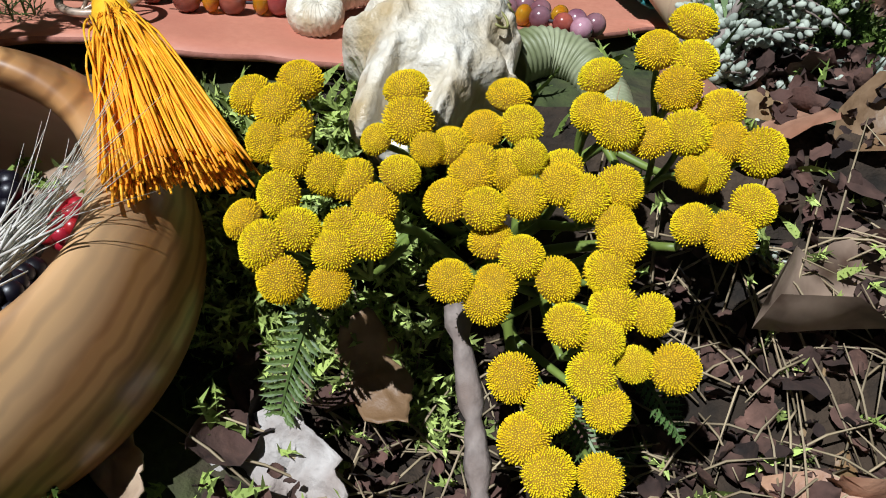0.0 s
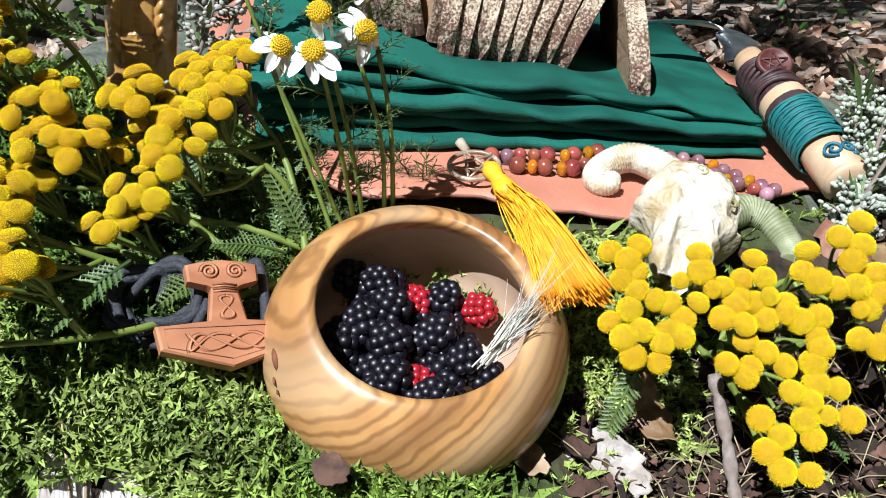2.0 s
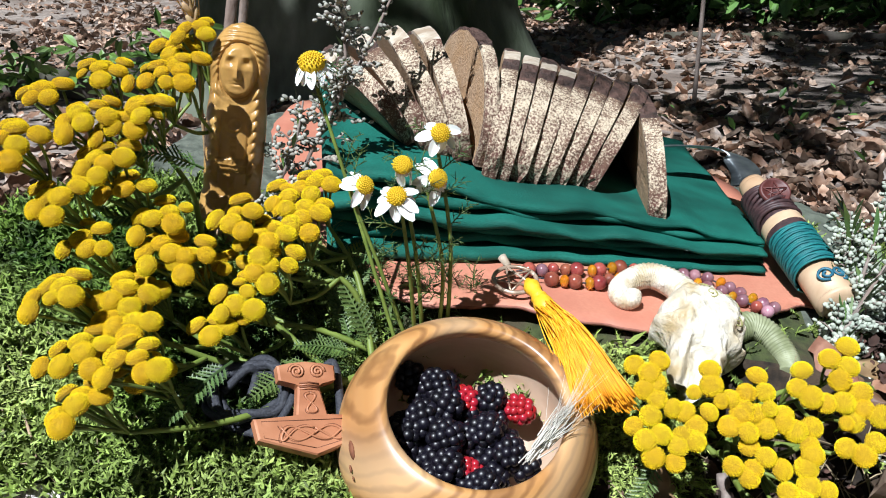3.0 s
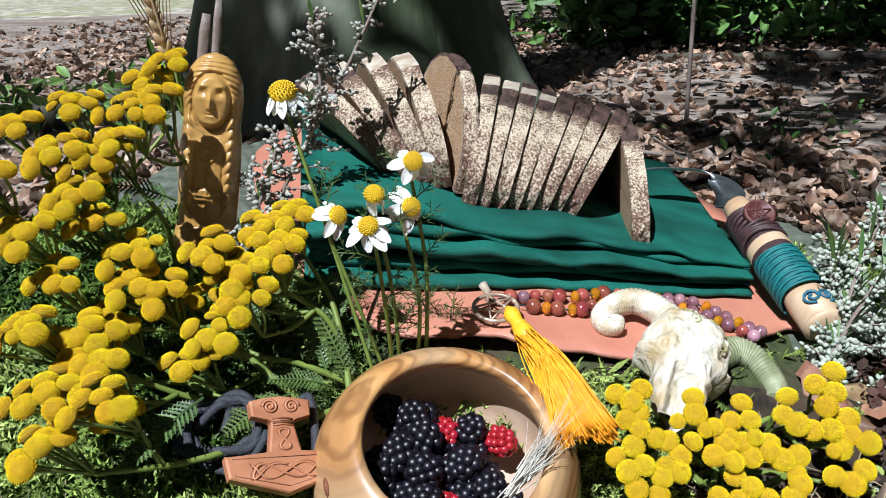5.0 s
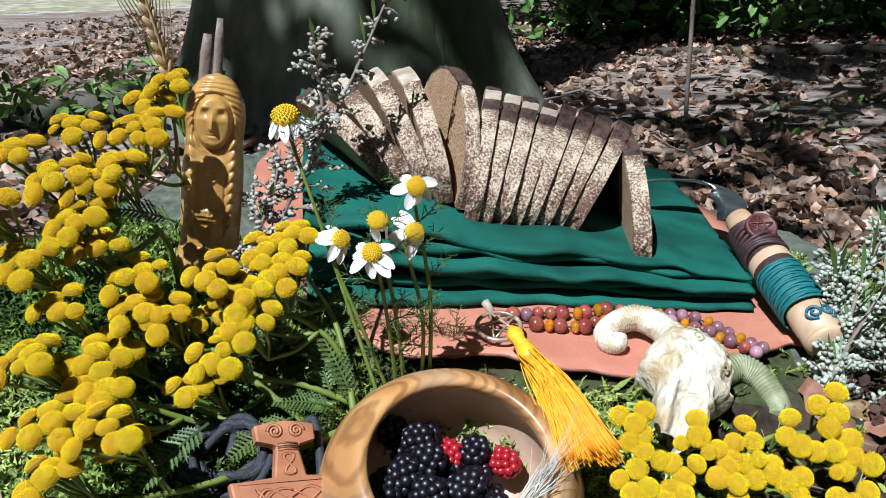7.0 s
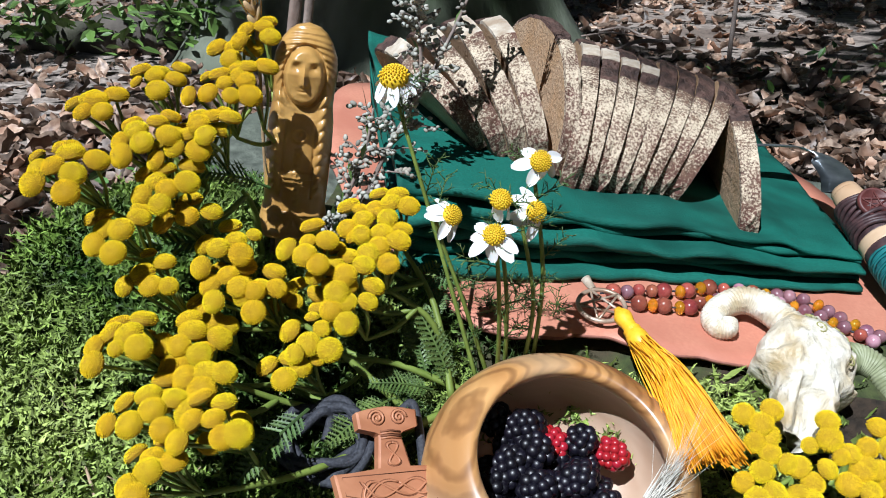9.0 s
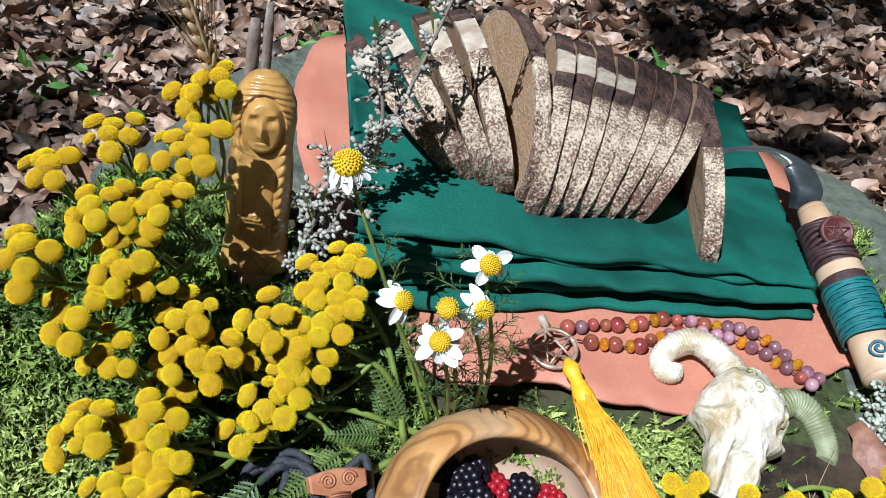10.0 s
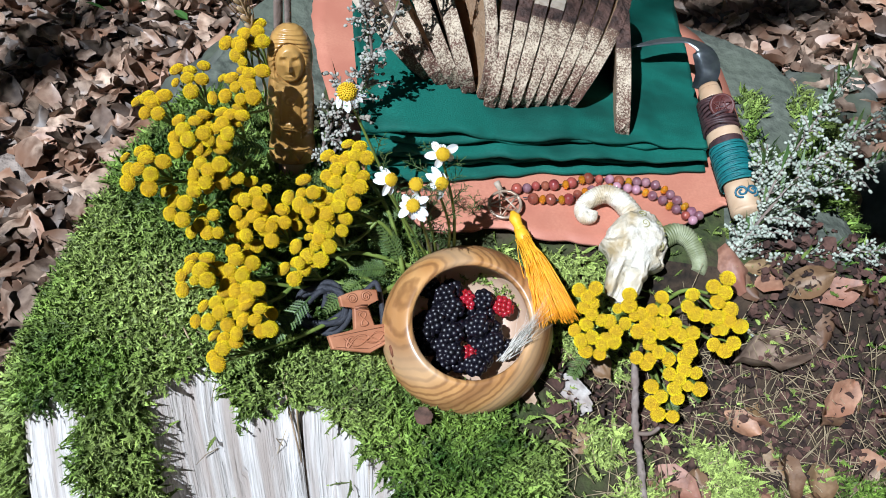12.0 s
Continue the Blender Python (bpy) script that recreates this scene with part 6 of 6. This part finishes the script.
# ---- the wood around ----
def trunk(name, x, y, r, h, mat, label, seed, flare=1.5, limbs=0, lean=0.0, group="", ridged=0.04):
    th = thing(name, (x, y, ground_z(x, y) - 0.05), label, "tree", group)
    s = Shape()
    big = r > 0.3
    n, k = (56, 60) if big else (12, 14)
    z0 = ground_z(x, y) - 0.06

    def f(u, v):
        z = h * u ** 1.6
        a = 2 * math.pi * v
        rr = r * (1 - 0.45 * u) + r * (flare - 1) * math.exp(-z / (r * 0.9)) * (1 + (0.55 * math.sin(5 * a + seed) if big else 0))
        rr *= 1 + ridged * noise.noise((math.cos(a) * 2, math.sin(a) * 2, z * 1.3 + seed))
        return Vector((x + lean * z + rr * math.cos(a), y + rr * math.sin(a), z0 + z))

    s.sheet(f, k, n)
    part("trunk", s, mat, th)
    return th


def leaf_cloud(name, parts, count, size, mat, label, seed, cat="leaves", gap=None):
    r = np.random.RandomState(seed)
    verts, faces = [], []
    while count > 0:
        cx, cy, cz, rx, ry, rz = parts[r.randint(len(parts))]
        v = r.normal(0, 0.5, 3)
        p = Vector((cx + rx * v[0], cy + ry * v[1], cz + rz * v[2]))
        count -= 1
        if gap and not gap(p, r):
            continue
        s = size * r.uniform(0.6, 1.3)
        m = Matrix.Translation(p) @ Euler((r.normal(0, 0.6), r.normal(0, 0.6), r.uniform(0, 6.28))).to_matrix().to_4x4()
        o = len(verts)
        verts.extend(m @ Vector(q) for q in ((-s, 0, 0), (-0.3 * s, -0.42 * s, 0.08 * s), (0.4 * s, -0.34 * s, 0.06 * s), (s, 0, -0.1 * s), (0.4 * s, 0.34 * s, 0.06 * s), (-0.3 * s, 0.42 * s, 0.08 * s)))
        faces.extend([(o, o + 1, o + 2, o + 3), (o, o + 3, o + 4, o + 5)])
    return stuff_mesh(name, verts, faces, mat, label, cat, smooth=False)


beech = trunk("beech_tree", -0.84, 3.0, 0.50, 9.0, M_bark, "stout old beech with smooth grey-green bark and mossy foot", 1.0, 1.45)
for lx, ly, lz, ex, ey, ez in ((-0.84, 3.0, 3.6, -3.2, 1.0, 6.2), (-0.84, 3.0, 4.2, 1.6, 1.6, 6.6), (-0.84, 3.0, 5.0, -0.4, -0.4, 7.4), (-0.84, 3.0, 4.6, -2.6, 5.0, 7.0)):
    lim = Shape()
    lim.tube(bezier([(lx, ly, lz), ((lx + ex) / 2, (ly + ey) / 2, (lz + ez) / 2 + 0.5), (ex, ey, ez)], 6), [0.22 - 0.014 * i for i in range(13)], 8)
    part("limb", lim, M_bark, beech)
root = Shape()
root.tube(bezier([(-1.15, 2.75, 0.10), (-1.6, 2.72, -0.03), (-2.1, 2.8, -0.08), (-2.8, 2.9, -0.16)], 6), [0.12 - 0.005 * i + 0.012 * math.sin(i * 2.3) for i in range(19)], 10)
part("root", root, M_darkbark, beech, "mossy surface root")


def sun_gap(p, r):
    """The unseen crown is opened where sun should reach stump, trunk and ground, with a few leaves left."""
    for c, wide, keep in (((-0.6, 2.5, 0.5), 0.75, 0.27), ((-3.2, 5.0, 0.0), 4.2, 0.02), ((2.0, 4.2, 0.0), 2.2, 0.28), ((0.5, 1.8, 0.0), 1.0, 0.14), ((-0.9, 1.0, 0.0), 0.35, 0.12), ((0.75, 1.25, 0.0), 0.7, 0.14)):
        d = p - Vector(c)
        if (d - SUN * d.dot(SUN)).length < wide:
            return r.rand() < keep
    d = p - Vector((-0.21, 0.25, 0.2))
    t = d.dot(SUN)
    off = (d - SUN * t).length
    if t > 0 and off < 0.46:
        return False
    if t > 0 and off < 0.9:
        return r.rand() < 0.10
    if t > 0 and off < 1.6:
        return r.rand() < 0.14
    return True


# Crown out of view; clumps added all round block skylight and dapple the sun.
leaf_cloud("beech_crown", [(-2.8, 1.2, 6.6, 2.2, 2.0, 1.0), (1.8, 1.8, 6.8, 2.2, 2.2, 1.0), (-0.4, -0.6, 7.2, 2.2, 2.0, 1.0), (-2.4, 5.0, 7.2, 2.4, 2.2, 1.2), (1.0, 5.0, 7.0, 2.4, 2.2, 1.2),
                           (-3.4, -1.6, 6.2, 2.0, 2.0, 0.9), (2.6, -1.5, 6.2, 2.0, 2.0, 1.0), (0.2, -3.2, 6.0, 2.4, 1.8, 1.0), (4.5, 0.5, 4.0, 1.5, 2.5, 2.0), (-5.5, -3.0, 3.0, 1.5, 2.5, 2.0), (1.5, -5.5, 2.5, 3.0, 1.5, 2.0), (-2.0, -6.0, 2.5, 3.0, 1.5, 2.0), (5.5, -3.0, 3.0, 1.5, 2.5, 2.2)], 26000, 0.17, M_green,
           "unseen green beech crown with clumps added to block skylight and dapple the sun", 5, "leaves", sun_gap)
trunk("sapling", 0.39, 2.70, 0.008, 2.2, M_twig, "thin young tree on the forest floor", 2.0, 1.8, ridged=0.2)
tr = random.Random(17)
for k in range(46):
    a = math.radians(tr.uniform(38, 118))
    dist = tr.uniform(6.0, 22)
    x, y = dist * math.cos(a) * 1.0, dist * math.sin(a)
    if x < -0.12 * y - 1.0 and dist < 17:
        continue
    trunk("forest_tree", x, y, tr.uniform(0.07, 0.24), 11, M_darkbark, "dark trunk in the shaded wood behind", tr.uniform(0, 9), 1.25, lean=tr.uniform(-0.03, 0.03), group="trees in the wood")
leaf_cloud("undergrowth", [(0.6, 6.6, 0.25, 0.9, 0.5, 0.4), (2.2, 6.6, 0.3, 1.2, 0.6, 0.5), (3.8, 6.2, 0.3, 1.2, 0.6, 0.5), (2.5, 8.5, 0.5, 1.5, 1.2, 0.6), (4.5, 9.5, 0.9, 1.6, 1.4, 0.9), (6.5, 9.0, 0.8, 1.6, 1.4, 0.9), (1.0, 10.5, 0.8, 1.5, 1.5, 1.0), (4.0, 13.0, 1.6, 4.0, 1.5, 1.6), (8.0, 13.0, 1.6, 4.0, 1.5, 1.6), (0.0, 15.0, 1.8, 4.0, 1.5, 1.6)],
           13000, 0.085, M_green, "leafy shrubs in the shade of the wood", 9, "shrubs")
leaf_cloud("forest_canopy", [(3.0, 12.0, 6.0, 6.0, 4.0, 2.0), (9.0, 10.0, 5.5, 5.0, 4.0, 2.0), (0.0, 18.0, 6.5, 8.0, 4.0, 2.0), (6.0, 20.0, 4.5, 9.0, 3.0, 3.0), (12, 16, 4.0, 5.0, 5.0, 3.0), (4.0, 6.5, 6.0, 3.0, 2.0, 1.0)],
           7000, 0.26, M_green, "dense leafy canopy of the wood", 10, "leaves")
leaf_cloud("brambles", [(-1.75, 2.55, 0.02, 0.45, 0.12, 0.10), (-2.3, 2.7, -0.02, 0.4, 0.15, 0.09), (-1.35, 2.5, 0.06, 0.2, 0.1, 0.10)],
           420, 0.034, M_green, "low dark green brambles round the foot of the beech", 33, "brambles")
leaf_cloud("seedlings", [(-0.95, 1.1, -0.05, 0.16, 0.10, 0.03), (0.05, 1.35, -0.05, 0.14, 0.10, 0.03), (0.75, 1.75, -0.05, 0.30, 0.20, 0.04), (0.5, 2.3, -0.05, 0.5, 0.3, 0.04), (-0.6, 1.35, -0.06, 0.10, 0.08, 0.03), (0.95, 2.6, -0.05, 0.5, 0.3, 0.05)],
           95, 0.020, M_green, "small green seedlings among the fallen leaves", 12, "seedlings")


def make_rock(c, r, seed, label):
    s = Shape()
    c = Vector(c)

    def f(u, v):
        th, a = math.pi * u, 2 * math.pi * v
        d = Vector((math.sin(th) * math.cos(a), math.sin(th) * math.sin(a), math.cos(th)))
        k = 1 + 0.35 * noise.noise(d * 1.6 + Vector((seed, 0, 0))) + 0.10 * noise.noise(d * 5 + Vector((seed, 3, 0)))
        return c + Vector((d.x * r[0], d.y * r[1], d.z * r[2])) * k

    s.sheet(f, 22, 34)
    single("rock", s, M_rock, c, label, "rock", "rocks round the stump")


make_rock((0.30, 0.86, -0.13), (0.26, 0.20, 0.06), 1.0, "flat grey-green lichened rock behind the stump")
make_rock((0.40, 0.58, -0.09), (0.15, 0.14, 0.07), 4.0, "flat grey-green lichened rock behind the stump")
make_rock((-0.46, 0.52, 0.08), (0.08, 0.10, 0.09), 7.0, "grey lichened lump at the stump's rim")


def make_sticks():
    r = random.Random(40)
    for k in range(26):
        x, y = r.uniform(-1.2, 1.6), r.uniform(0.75, 3.2)
        if inside(x, y) > -0.12:
            continue
        a, ln = r.uniform(0, 3.14), r.uniform(0.15, 0.6)
        s = Shape()
        p = [Vector((x + ln * t * math.cos(a), y + ln * t * math.sin(a), ground_z(x + ln * t * math.cos(a), y + ln * t * math.sin(a)) + 0.03 + 0.02 * math.sin(t * 5 + k))) for t in (-0.5, -0.2, 0.1, 0.5)]
        s.tube(bezier(p, 4), r.uniform(0.003, 0.008), 6)
        single("fallen_stick", s, M_twig, p[1], "fallen dead stick on the leaf litter", "stick", "fallen sticks")


make_sticks()

log = Shape()
log.tube(bezier([(0.6, 5.3, -0.10), (2.0, 5.0, -0.07), (3.6, 4.95, -0.11), (5.5, 4.6, -0.07)], 6), [0.032 + 0.010 * math.sin(i * 2.1) for i in range(19)], 10)
single("fallen_log", log, M_darkbark, (2.0, 5.1, -0.1), "dark fallen log lying across the forest floor", "log")
